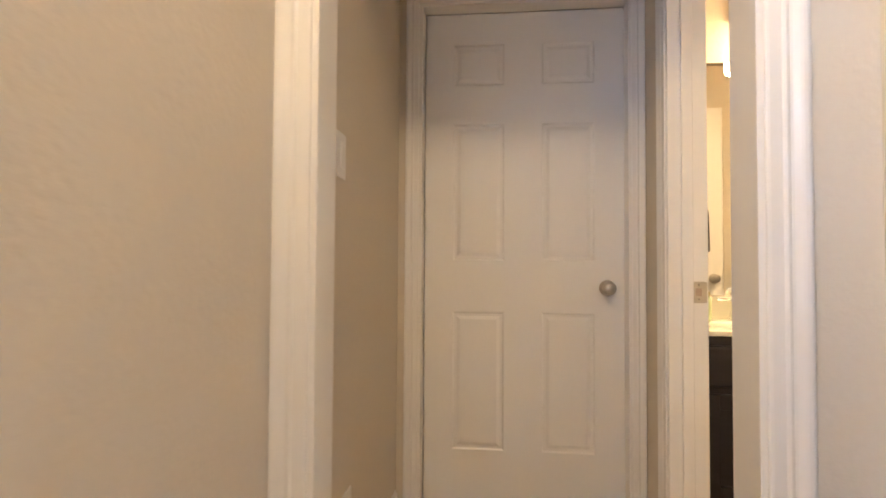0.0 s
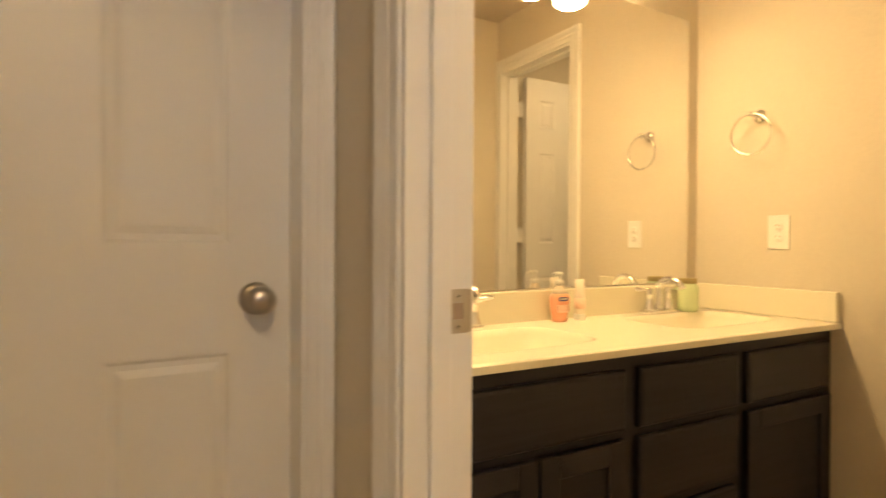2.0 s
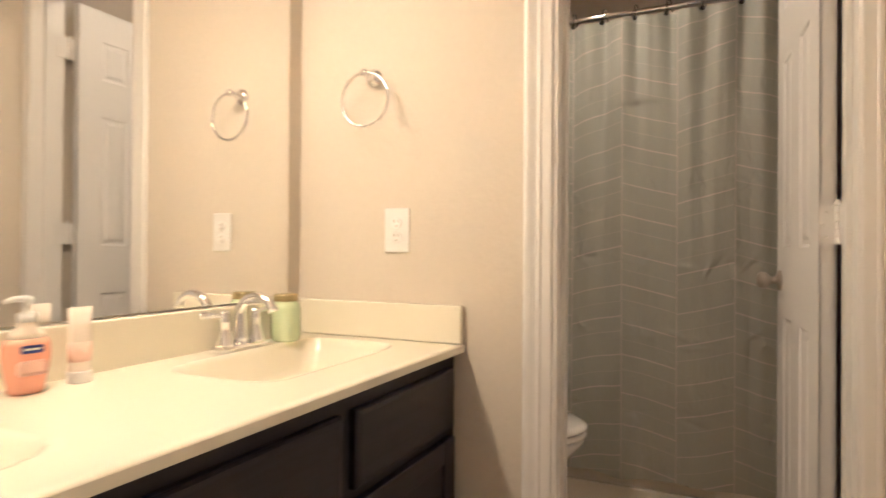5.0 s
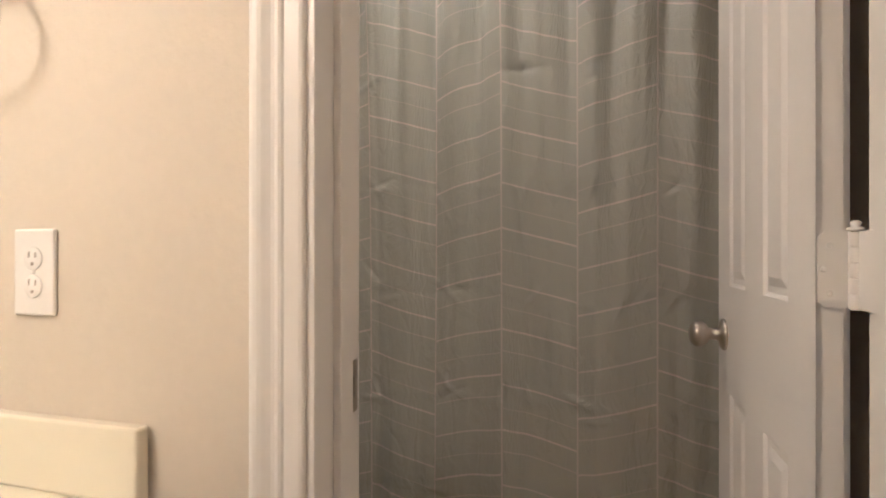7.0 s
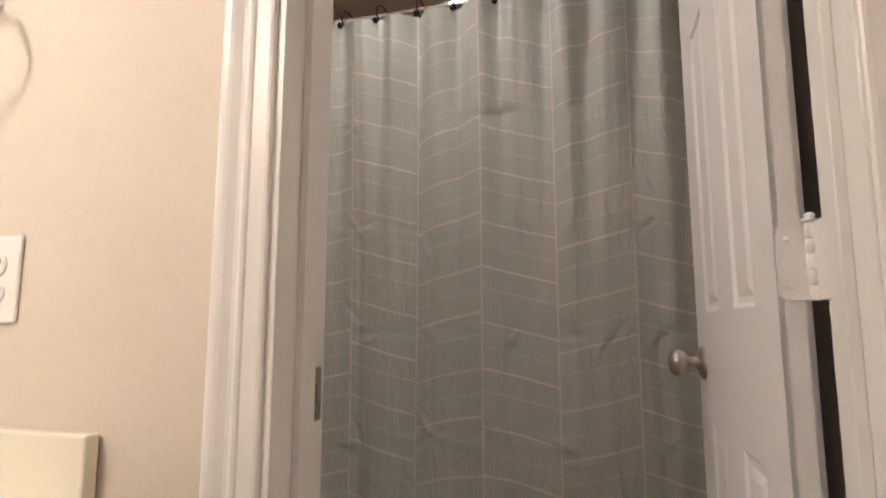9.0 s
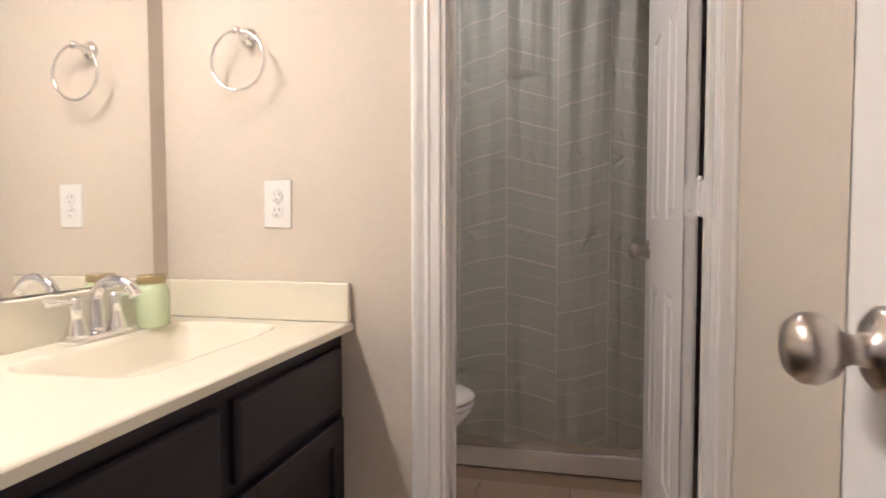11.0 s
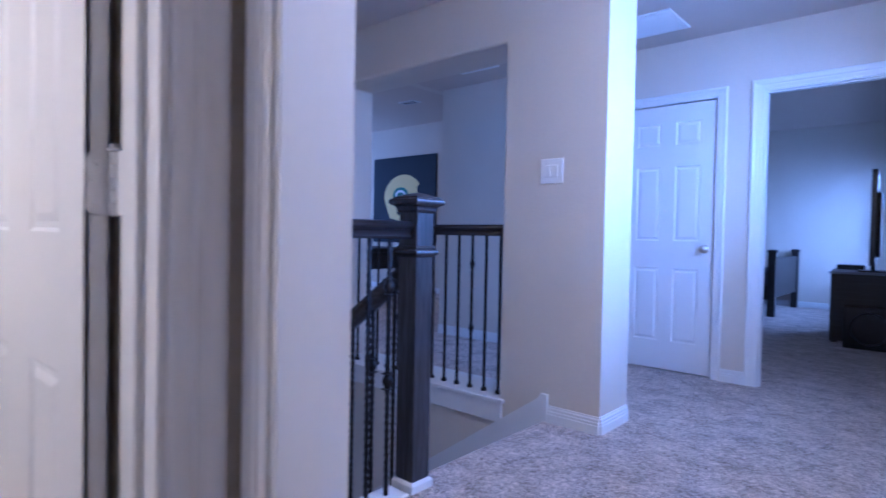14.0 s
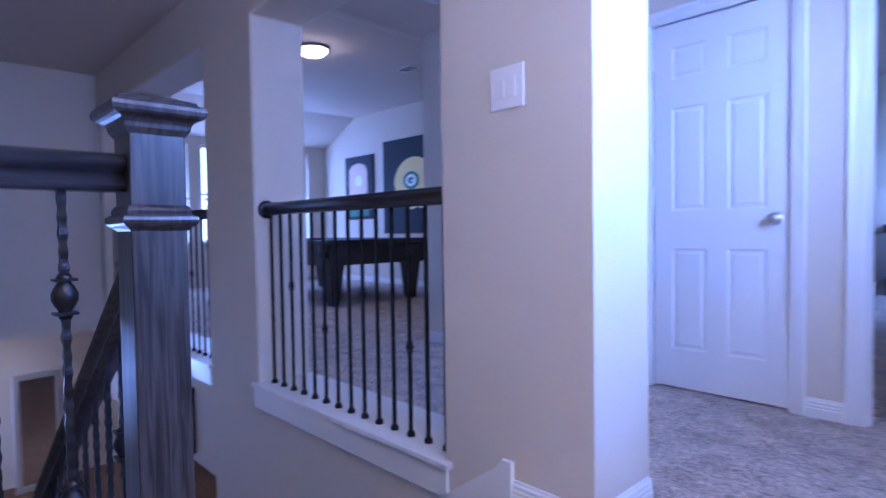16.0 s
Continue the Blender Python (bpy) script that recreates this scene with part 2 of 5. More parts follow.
def wall(name, axis, a0, a1, s0, s1, z0, z1, holes=(), bevel=0.0, mat=None, label="beige painted textured drywall wall"):
    """A wall whose thickness runs along axis from a0 to a1, its length from s0 to s1, with holes (s0, s1, z0, z1)."""
    ss = sorted({s0, s1, *[h[0] for h in holes], *[h[1] for h in holes]})
    zs = sorted({z0, z1, *[h[2] for h in holes], *[h[3] for h in holes]})
    ss, zs = [s for s in ss if s0 <= s <= s1], [z for z in zs if z0 <= z <= z1]
    bm = bmesh.new()
    at = (lambda a, s, z: (a, s, z)) if axis == "x" else (lambda a, s, z: (s, a, z))
    grid = {(s, z): bm.verts.new(at(a0, s, z)) for s in ss for z in zs}
    faces = []
    for sa, sb in zip(ss, ss[1:]):
        for za, zb in zip(zs, zs[1:]):
            ms, mz = (sa + sb) / 2, (za + zb) / 2
            if not any(h[0] < ms < h[1] and h[2] < mz < h[3] for h in holes):
                faces.append(bm.faces.new((grid[sa, za], grid[sb, za], grid[sb, zb], grid[sa, zb])))
    bmesh.ops.delete(bm, geom=[v for v in bm.verts if not v.link_faces], context="VERTS")
    r = bmesh.ops.extrude_face_region(bm, geom=faces)
    shift = Vector(at(a1 - a0, 0, 0))
    bmesh.ops.translate(bm, vec=shift, verts=[g for g in r["geom"] if isinstance(g, bmesh.types.BMVert)])
    finish(bm)
    if bevel:
        bmesh.ops.dissolve_limit(bm, angle_limit=0.01, verts=bm.verts, edges=bm.edges)
        sharp = [e for e in bm.edges if len(e.link_faces) == 2 and e.calc_face_angle(0) > 1 and not all(abs(v.co.z - z0) < 1e-4 or abs(v.co.z - z1) < 1e-4 for v in e.verts)]
        bmesh.ops.bevel(bm, geom=sharp, offset=bevel, segments=4, affect="EDGES", profile=0.5)
        for f in bm.faces:
            f.smooth = False
    return structure(name, bm, mat or WALL, label, "wall")


CASING = (
    (0.0, 0.0), (0.0, 0.0065), (0.002, 0.0085), (0.006, 0.0095), (0.018, 0.0098), (0.024, 0.0102), (0.0265, 0.0122), (0.0300, 0.0134), (0.0335, 0.0126), (0.0355, 0.0116),
    (0.0400, 0.0122), (0.0450, 0.0142), (0.0500, 0.0164), (0.0550, 0.0178), (0.0600, 0.0180), (0.0640, 0.0170), (0.0668, 0.0148), (0.068, 0.0115), (0.068, 0.0),
)


def casing(name, axis, plane, side, s0, s1, top, width=0.068, label="white painted moulded door casing"):
    """Moulded casing round an opening, on the wall's face at plane, standing out to side."""
    bm = bmesh.new()
    k = width / 0.068

    def at(s, v, z):
        return (plane + side * v, s, z) if axis == "x" else (s, plane + side * v, z)

    rings = []
    for u, v in CASING:
        u *= k
        rings.append([bm.verts.new(at(s0 - u, v, 0.0)), bm.verts.new(at(s0 - u, v, top + u)), bm.verts.new(at(s1 + u, v, top + u)), bm.verts.new(at(s1 + u, v, 0.0))])
    for a, b in zip(rings, rings[1:]):
        for i in range(3):
            bm.faces.new((a[i], a[i + 1], b[i + 1], b[i]))
    return structure(name, bm, TRIM, label, "door casing")


def jamb(name, axis, a0, a1, s0, s1, top, stop=True, thick=0.018):
    """Lining of an opening, with a door stop."""
    ob = thing(name, "white painted door jamb lining", "door jamb", kind="structure")

    def b(kind, u0, u1, p0, p1, z0, z1):
        part(kind, boxed(*((u0, u1, p0, p1) if axis == "x" else (p0, p1, u0, u1)), z0, z1, bevel=0.001, seg=1), TRIM, ob)

    b("side_jamb", a0, a1, s0, s0 + thick, 0, top - thick)
    b("side_jamb", a0, a1, s1 - thick, s1, 0, top - thick)
    b("head_jamb", a0, a1, s0, s1, top - thick, top)
    if stop:
        m0, m1 = stop
        b("door_stop", m0, m1, s0 + thick, s0 + thick + 0.011, 0, top - thick - 0.011)
        b("door_stop", m0, m1, s1 - thick - 0.011, s1 - thick, 0, top - thick - 0.011)
        b("door_stop", m0, m1, s0 + thick, s1 - thick, top - thick - 0.011, top - thick)
    return ob


def baseboard(name, axis, plane, side, s0, s1, z=0.0):
    bm = bmesh.new()
    prof = ((0.0, 0.0), (0.015, 0.0), (0.015, 0.044), (0.0105, 0.048), (0.0125, 0.052), (0.0125, 0.060), (0.0080, 0.064), (0.0100, 0.068), (0.0100, 0.076), (0.0050, 0.082), (0.0040, 0.090), (0.0, 0.091))

    def at(s, v, h):
        return (plane + side * v, s, z + h) if axis == "x" else (s, plane + side * v, z + h)

    ends = [[bm.verts.new(at(s, v, h)) for v, h in prof] for s in (s0, s1)]
    for i in range(len(prof)):
        j = (i + 1) % len(prof)
        bm.faces.new((ends[0][i], ends[0][j], ends[1][j], ends[1][i]))
    bm.faces.new(ends[0])
    bm.faces.new(list(reversed(ends[1])))
    return structure(name, bm, TRIM, "white painted moulded baseboard", "baseboard")


def knob_profile(bm, m):
    lathe([(0.0001, 0.0), (0.032, 0.0), (0.032, 0.004), (0.026, 0.009), (0.013, 0.012), (0.011, 0.022), (0.013, 0.030), (0.022, 0.036), (0.0265, 0.046), (0.026, 0.056), (0.019, 0.064), (0.008, 0.067), (0.0001, 0.067)], 24, m, bm)


def six_panel_door(name, width, height, m, label, knob_u=None, knob_z=0.90, knob_sides=(1, -1), hinges=True, hinge_side=0.0, mat=None, pull=True, thick=0.035, gap=0.0, hinge_drop=0.0):
    """Moulded six-panel leaf from u=0 (hinge) to u=width along x, its middle plane at y=0."""
    mat = mat or DOORP
    leaf = thing(name, label, "door", m)
    t, core = thick / 2, thick / 2 - 0.0065
    k = height / 2.03
    stile = 0.115 if width > 0.7 else 0.100
    mull = 0.145 if width > 0.7 else 0.105
    pw = (width - 2 * stile - mull) / 2
    us = (0, stile, stile + pw, stile + pw + mull, width - stile, width)
    zs = [0, 0.215 * k, 0.785 * k, 0.99 * k, 1.565 * k, 1.72 * k, 1.90 * k, height]
    bm = bmesh.new()
    box(bm, 0.002, width - 0.002, -core, core, 0.002, height - 0.002)
    for s in (1, -1):
        y0, y1 = (core, t) if s > 0 else (-t, -core)
        for a, b in ((us[0], us[1]), (us[4], us[5])):
            box(bm, a, b, y0, y1, 0, height)
        for za, zb in ((zs[0], zs[1]), (zs[2], zs[3]), (zs[4], zs[5]), (zs[6], zs[7])):
            box(bm, us[1], us[4], y0, y1, za, zb)
        for za, zb in ((zs[1], zs[2]), (zs[3], zs[4]), (zs[5], zs[6])):
            box(bm, us[2], us[3], y0, y1, za, zb)
    box(bm, 0, 0.003, -t, t, 0, height)
    box(bm, width - 0.003, width, -t, t, 0, height)
    box(bm, 0.003, width - 0.003, -t, t, height - 0.003, height)
    part("leaf", bm, mat, leaf)
    shapes = {}
    for ua in (us[1], us[3]):
        for za, zb in ((zs[1], zs[2]), (zs[3], zs[4]), (zs[5], zs[6])):
            h = round(zb - za, 4)
            if h not in shapes:
                pb = bmesh.new()
                for s in (1, -1):
                    # sloping sticking round the recess, then the raised field
                    def ring(inset, y):
                        return [pb.verts.new((x, s * y, z)) for x, z in ((inset, inset), (pw - inset, inset), (pw - inset, h - inset), (inset, h - inset))]
                    rs = [ring(0.0, t), ring(0.004, t - 0.0005), ring(0.010, core + 0.0012), ring(0.020, core + 0.0010), ring(0.030, core + 0.0045), ring(0.034, t - 0.0008)]
                    for a, b in zip(rs, rs[1:]):
                        for i in range(4):
                            pb.faces.new((a[i], a[(i + 1) % 4], b[(i + 1) % 4], b[i]))
                    pb.faces.new(rs[-1])
                shapes[h] = mesh_of("panel", pb, mat)
            again("panel", shapes[h], leaf, Matrix.Translation((ua, 0, za)))
    if pull:
        ku = width - 0.062 if knob_u is None else knob_u
        for s in knob_sides:
            kb = bmesh.new()
            knob_profile(kb, Matrix.Translation((ku, s * t, knob_z)) @ pose(0, 0, 0, -90 * s))
            part("knob", kb, NICKEL, leaf, "satin nickel round door knob")
        part("latch_plate", boxed(width, width + 0.0015, -0.0125, 0.0125, knob_z - 0.028, knob_z + 0.028, bevel=0.0005, seg=1), NICKEL, leaf, "satin nickel latch plate")
    if hinges:
        for hz in (0.20 * k, 1.075 * k - hinge_drop, 1.83 * k):
            hb = bmesh.new()
            y, bx = (hinge_side * (t + 0.006), -0.004) if not gap else (-t + 0.002, -gap / 2)
            z0 = hz - 0.045
            for q in range(5):
                lathe([(0.0055, z0 + q * 0.0178), (0.0062, z0 + q * 0.0178 + 0.001), (0.0062, z0 + q * 0.0178 + 0.0165), (0.0055, z0 + q * 0.0178 + 0.0175)], 12, Matrix.Translation((bx, y, 0)), hb)
            lathe([(0.0045, z0 + 0.089), (0.0085, z0 + 0.090), (0.0085, z0 + 0.093), (0.004, z0 + 0.095), (0.0065, z0 + 0.098), (0.003, z0 + 0.101)], 12, Matrix.Translation((bx, y, 0)), hb)
            if gap:
                outline = [(-t + 0.002, -0.0445)]
                for zc, a0 in ((-0.0335, -90), (0.0335, 0)):
                    for q in range(5):
                        w = radians(a0 + 22.5 * q)
                        outline.append((t - 0.012 + 0.011 * math.cos(w), zc + 0.011 * math.sin(w)))
                outline.append((-t + 0.002, 0.0445))
                lo = [hb.verts.new((-0.0003, y2, hz + z2)) for y2, z2 in outline]
                hi = [hb.verts.new((-0.0022, y2, hz + z2)) for y2, z2 in outline]
                hb.faces.new(lo)
                hb.faces.new(list(reversed(hi)))
                for q in range(len(outline)):
                    hb.faces.new((lo[q], lo[(q + 1) % len(lo)], hi[(q + 1) % len(lo)], hi[q]))
                box(hb, -gap / 2, -0.0022, -t + 0.001, -t + 0.003, hz - 0.0445, hz + 0.0445)
                box(hb, -gap - 0.034, -gap / 2, -t - 0.0012, -t + 0.001, hz - 0.0445, hz + 0.0445, 0.0006, 1)
            else:
                box(hb, -0.0035, -0.0005, min(y, y - hinge_side * 0.036), max(y, y - hinge_side * 0.036), hz - 0.0445, hz + 0.0445, 0.0008, 1)
            hinge = part("hinge", hb, BRASSY, leaf, "painted steel butt hinge")
            if gap:
                for dz in (-0.028, 0.0, 0.028):
                    part("screw", lathe([(0.0001, 0), (0.0036, 0), (0.003, 0.0008), (0.0001, 0.001)], 10, Matrix.Translation((-0.0022, 0.004 + 0.006 * (dz == 0), hz + dz)) @ pose(0, 0, 0, 0, -90)), BRASSY, hinge)
    return leaf


def plate(name, m, wide, high, kind, label, category):
    """A wall plate in the x-z plane facing -y."""
    ob = thing(name, label, category, m)
    bm = boxed(-wide / 2, wide / 2, -0.006, 0, -high / 2, high / 2, bevel=0.003)
    part("cover", bm, PLASTIC, ob)
    if kind == "outlet":
        for z in (-0.0195, 0.0195):
            part("socket", lathe([(0.0001, 0), (0.0165, 0), (0.0165, 0.002), (0.0155, 0.0028), (0.0001, 0.0028)], 20, Matrix.Translation((0, -0.0055, z)) @ pose(0, 0, 0, 90)), PLASTIC, ob)
            # proud strips, no holes: the shade in the slots is their brown
            for x, h in ((-0.006, 0.009), (0.006, 0.0075)):
                part("slot", boxed(x - 0.0011, x + 0.0011, -0.0088, -0.0080, z + 0.001, z + 0.001 + h), SLOT, ob, "slot strip in a shade colour")
            part("slot", boxed(-0.0022, 0.0022, -0.0088, -0.0080, z - 0.010, z - 0.0055), SLOT, ob, "earth hole patch in a shade colour")
        part("screw", lathe([(0.0001, 0), (0.003, 0), (0.002, 0.001), (0.0001, 0.0012)], 10, Matrix.Translation((0, -0.006, 0)) @ pose(0, 0, 0, 90)), PLASTIC, ob)
    else:
        n = 2 if kind == "double" else 1
        for i in range(n):
            x = (i - (n - 1) / 2) * 0.046
            part("rocker_frame", boxed(x - 0.0175, x + 0.0175, -0.0072, -0.0058, -0.034, 0.034, bevel=0.0005, seg=1), PLASTIC, ob)
            rb = boxed(x - 0.0155, x + 0.0155, -0.0095, -0.0071, -0.0315, 0.0315, bevel=0.001, seg=1)
            bmesh.ops.rotate(rb, cent=(x, -0.008, 0), matrix=Matrix.Rotation(radians(2.5), 3, "X"), verts=rb.verts)
            part("rocker", rb, PLASTIC, ob)
    return ob


# ---- structure ----
CH, CB = 2.50, 2.36
# vestibule between hall and bathroom
wall("wall_entry", "y", 0.448, 0.566, -0.60, 6.95, 0, CH, [(-0.24, 0.605, -0.01, 2.05)])
jamb("door_jamb_entry", "y", 0.446, 0.568, -0.24, 0.605, 2.05, stop=None)
casing("door_casing_entry_hall", "y", 0.448, -1, -0.235, 0.600, 2.045, 0.075)
casing("door_casing_entry_vestibule", "y", 0.566, 1, -0.235, 0.600, 2.045, 0.05)
wall("wall_vestibule_west", "x", -0.40, -0.285, 0.566, 1.62, 0, CB)
wall("wall_closet", "y", 1.62, 1.735, -0.40, 0.675, 0, CB, [(-0.208, 0.630, -0.01, 2.03)])
jamb("door_jamb_closet", "y", 1.616, 1.739, -0.208, 0.630, 2.03, stop=None)
casing("door_casing_closet", "y", 1.62, -1, -0.203, 0.621, 2.022, 0.053)
wall("wall_bath_west", "x", 0.675, 0.795, 0.566, 2.008, 0, CB, [(0.665, 1.333, -0.01, 2.05)])
jamb("door_jamb_bath", "x", 0.673, 0.797, 0.665, 1.333, 2.05, stop=(0.715, 0.750))
casing("door_casing_bath_vestibule", "x", 0.675, -1, 0.671, 1.327, 2.044, 0.075)
casing("door_casing_bath_inside", "x", 0.795, 1, 0.671, 1.327, 2.044, 0.07)
# bathroom
TURN = Matrix.Translation((1.6, 2.0, 0)) @ Matrix.Rotation(radians(-0.8), 4, "Z") @ Matrix.Translation((-1.6, -2.0, 0))
wall("wall_bath_north", "y", 2.008, 2.128, 0.675, 4.10, 0, CB).matrix_world = TURN
wall("wall_bath_south", "y", 0.425, 0.445, 0.795, 4.10, 0, CB)
wall("wall_bath_south_lining", "y", 0.566, 0.58, 0.795, 4.10, 0, CB)
wall("wall_toilet", "x", 2.355, 2.475, 0.58, 2.008, 0, CB, [(0.602, 1.245, -0.01, 2.05)])
jamb("door_jamb_toilet", "x", 2.353, 2.477, 0.602, 1.245, 2.05, stop=(2.40, 2.435))
casing("door_casing_toilet", "x", 2.355, -1, 0.617, 1.238, 2.042, 0.072)
casing("door_casing_toilet_inside", "x", 2.475, 1, 0.617, 1.238, 2.042, 0.06)
wall("wall_tub_back", "x", 4.05, 4.17, 0.58, 2.008, 0, CB)
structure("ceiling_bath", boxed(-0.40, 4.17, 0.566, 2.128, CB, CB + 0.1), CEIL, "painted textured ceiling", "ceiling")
structure("floor_bath", boxed(0.675, 4.17, 0.40, 2.128, -0.25, -0.006), GROUT, "tan tile floor with grout", "floor")
structure("floor_vestibule", boxed(-0.40, 0.675, 0.566, 2.09, -0.25, 0), CARPET, "beige cut-pile carpet floor", "floor")
wall("wall_closet_back", "y", 2.09, 2.2, -0.40, 0.675, 0, CB)
baseboard("baseboard_bath_east", "x", 2.355, -1, 1.31, 1.53)
baseboard("baseboard_bath_south", "y", 0.58, 1, 0.87, 2.34)
baseboard("baseboard_vestibule", "x", -0.285, 1, 0.62, 1.60)

# hall
# the window wall runs a few degrees out of square
WX = -0.03
SKEW = Matrix.Translation((WX, -3.405, 0)) @ Matrix.Rotation(radians(4.1), 4, "Z") @ Matrix.Translation((-WX, 3.405, 0))


def skewed(ob):
    ob.matrix_world = SKEW @ ob.matrix_world
    return ob


skewed(wall("wall_hall_west", "x", WX - 0.17, WX, -3.405, 0.462, 0, CH, [(-2.60, -1.15, 0.60, 2.20)], label="beige painted wall with a wide window opening"))
structure("floor", boxed(-0.60, 1.56, -2.06, 0.566, -0.25, 0), CARPET, "beige cut-pile carpet floor", "floor")
structure("floor_corridor", boxed(-0.40, 10.3, -3.55, -2.06, -0.25, 0), CARPET, "beige cut-pile carpet floor", "floor")
structure("floor_game", boxed(1.2, 10.3, -7.2, -3.55, -0.25, 0), CARPET, "beige cut-pile carpet floor", "floor")
structure("floor_bedroom", boxed(-0.4, 4.3, -9.6, -3.55, -0.25, -0.002), CARPET, "beige cut-pile carpet floor", "floor")
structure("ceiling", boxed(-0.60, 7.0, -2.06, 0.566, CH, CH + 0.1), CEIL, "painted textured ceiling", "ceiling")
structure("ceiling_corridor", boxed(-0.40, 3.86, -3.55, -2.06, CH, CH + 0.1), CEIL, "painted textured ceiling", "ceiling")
# thick wall beside the stairs with two railed openings
wall("wall_stair_south", "y", -2.06, -1.73, 1.235, 6.95, -0.68, CH, [(1.87, 3.39, 0.0, 2.13), (4.09, 6.70, 0.0, 2.13)], bevel=0.018, label="beige drywall wall with two railed openings and bullnose corners")
wall("wall_stair_south_lower", "y", -2.06, -1.73, 1.235, 4.05, -2.75, -0.68)
wall("wall_hall_south", "y", -3.52, -3.405, -0.26, 3.84, 0, CH, [(0.045, 0.895, -0.01, 2.06), (1.17, 1.90, -0.01, 2.06)])
jamb("door_jamb_bedroom", "y", -3.522, -3.403, 0.045, 0.895, 2.06, stop=(-3.46, -3.43))
casing("door_casing_bedroom", "y", -3.405, 1, 0.055, 0.885, 2.05, 0.075)
jamb("door_jamb_linen", "y", -3.522, -3.403, 1.17, 1.90, 2.06, stop=None)
casing("door_casing_linen", "y", -3.405, 1, 1.18, 1.89, 2.05, 0.062)
skewed(baseboard("baseboard_hall_west", "x", WX, 1, -3.40, 0.44))
baseboard("baseboard_hall_south", "y", -3.405, 1, 0.962, 1.115)
baseboard("baseboard_hall_south_east", "y", -3.405, 1, 1.955, 3.84)
baseboard("baseboard_pillar_west", "x", 1.235, -1, -2.06, -1.73)
baseboard("baseboard_pillar_north", "y", -1.73, 1, 1.235, 1.54)
baseboard("baseboard_pillar_south", "y", -2.06, -1, 1.235, 1.87)
# stairwell
wall("wall_stair_east", "x", 6.85, 6.97, -1.73, 0.448, -0.02, CH)
wall("wall_stair_west", "x", 1.44, 1.55, -1.73, 0.448, -2.75, -0.25)
wall("wall_stair_north_lower", "y", 0.448, 0.566, 1.44, 10.6, -2.75, -0.02)
structure("floor_lower", boxed(1.4, 10.8, -5.6, 3.0, -2.95, -2.75), wood("lower_floor_wood", (0.10, 0.055, 0.025), (0.2, 0.11, 0.05), 6, 0, 0.35), "brown wooden floor of the storey below", "floor")
wall("wall_lower_east", "x", 10.6, 10.72, -2.06, 0.566, -2.75, -0.02, [(-0.80, 0.30, -2.05, -0.75)])
structure("ceiling_lower", boxed(6.86, 10.72, -2.058, 0.566, -0.019, 0.06), CEIL, "painted ceiling of the storey below", "ceiling")
wall("wall_lower_south", "y", -5.6, -5.5, 1.4, 10.72, -2.75, -0.25)
wall("wall_lower_west", "x", 1.4, 1.5, -5.5, -2.06, -2.75, -0.25)
wall("wall_lower_south_east", "x", 10.6, 10.72, -5.5, -2.06, -2.75, -0.25)
structure("ceiling_lower_south", boxed(1.5, 10.6, -5.5, -2.06, -0.33, -0.25), CEIL, "painted ceiling of the storey below", "ceiling")
# game room
wall("wall_game_block", "x", 3.74, 3.84, -6.4, -3.52, 0, 3.1)
wall("wall_game_header", "x", 3.86, 3.96, -3.52, -2.06, 2.497, 3.1)
wall("wall_game_south", "y", -6.52, -6.4, 3.7, 10.3, 0, 3.1)
wall("wall_game_east", "x", 10.15, 10.27, -6.52, 0.566, 0, 2.62, [(-6.02, -5.10, 0.75, 2.42), (-4.88, -3.97, 0.75, 2.42), (-3.76, -2.84, 0.75, 2.42)])
wall("wall_game_north", "y", -2.06, -1.94, 6.95, 10.3, 0, 3.1)
wall("wall_game_north_upper", "y", -2.10, -2.062, 3.96, 6.949, CH - 0.01, 3.1)
bm = bmesh.new()
for quad in (((3.74, 3.0), (9.1, 3.0)), ((9.1, 3.0), (10.3, 2.48))):
    (xa, za), (xb, zb) = quad
    vs = [bm.verts.new(p) for p in ((xa, -7.2, za), (xb, -7.2, zb), (xb, -1.9, zb), (xa, -1.9, za))]
    up = [bm.verts.new(v.co + Vector((0, 0, 0.1))) for v in vs]
    bm.faces.new(vs)
    bm.faces.new(up)
    for i in range(4):
        bm.faces.new((vs[i], vs[(i + 1) % 4], up[(i + 1) % 4], up[i]))
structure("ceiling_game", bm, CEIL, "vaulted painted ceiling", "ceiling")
baseboard("baseboard_game_south", "y", -6.4, 1, 3.84, 10.15)
baseboard("baseboard_game_block", "x", 3.84, 1, -6.4, -3.52)
# bedroom, its west wall in line with the hall's
BX = WX + 0.075
skewed(wall("wall_bedroom_west", "x", BX - 0.12, BX, -9.6, -3.53, 0, 3.8, [(-8.98, -7.40, 0.68, 2.28)]))
wall("wall_bedroom_south", "y", -9.5, -9.38, -0.27, 3.735, 0, 3.2)
wall("wall_bedroom_east", "x", 3.64, 3.735, -9.5, -3.52, 0, 3.8)
wall("wall_bedroom_north_upper", "y", -3.62, -3.525, -0.27, 3.64, 2.45, 3.8)
bm = bmesh.new()
for (ya, za), (yb, zb) in (((-9.55, 2.73), (-7.2, 3.62)), ((-7.2, 3.62), (-3.52, 3.62))):
    vs = [bm.verts.new(p) for p in ((-0.3, ya, za), (3.735, ya, za), (3.735, yb, zb), (-0.3, yb, zb))]
    up = [bm.verts.new(v.co + Vector((0, 0, 0.1))) for v in vs]
    bm.faces.new(vs)
    bm.faces.new(up)
    for i in range(4):
        bm.faces.new((vs[i], vs[(i + 1) % 4], up[(i + 1) % 4], up[i]))
structure("ceiling_bedroom", bm, CEIL, "vaulted painted bedroom ceiling", "ceiling")
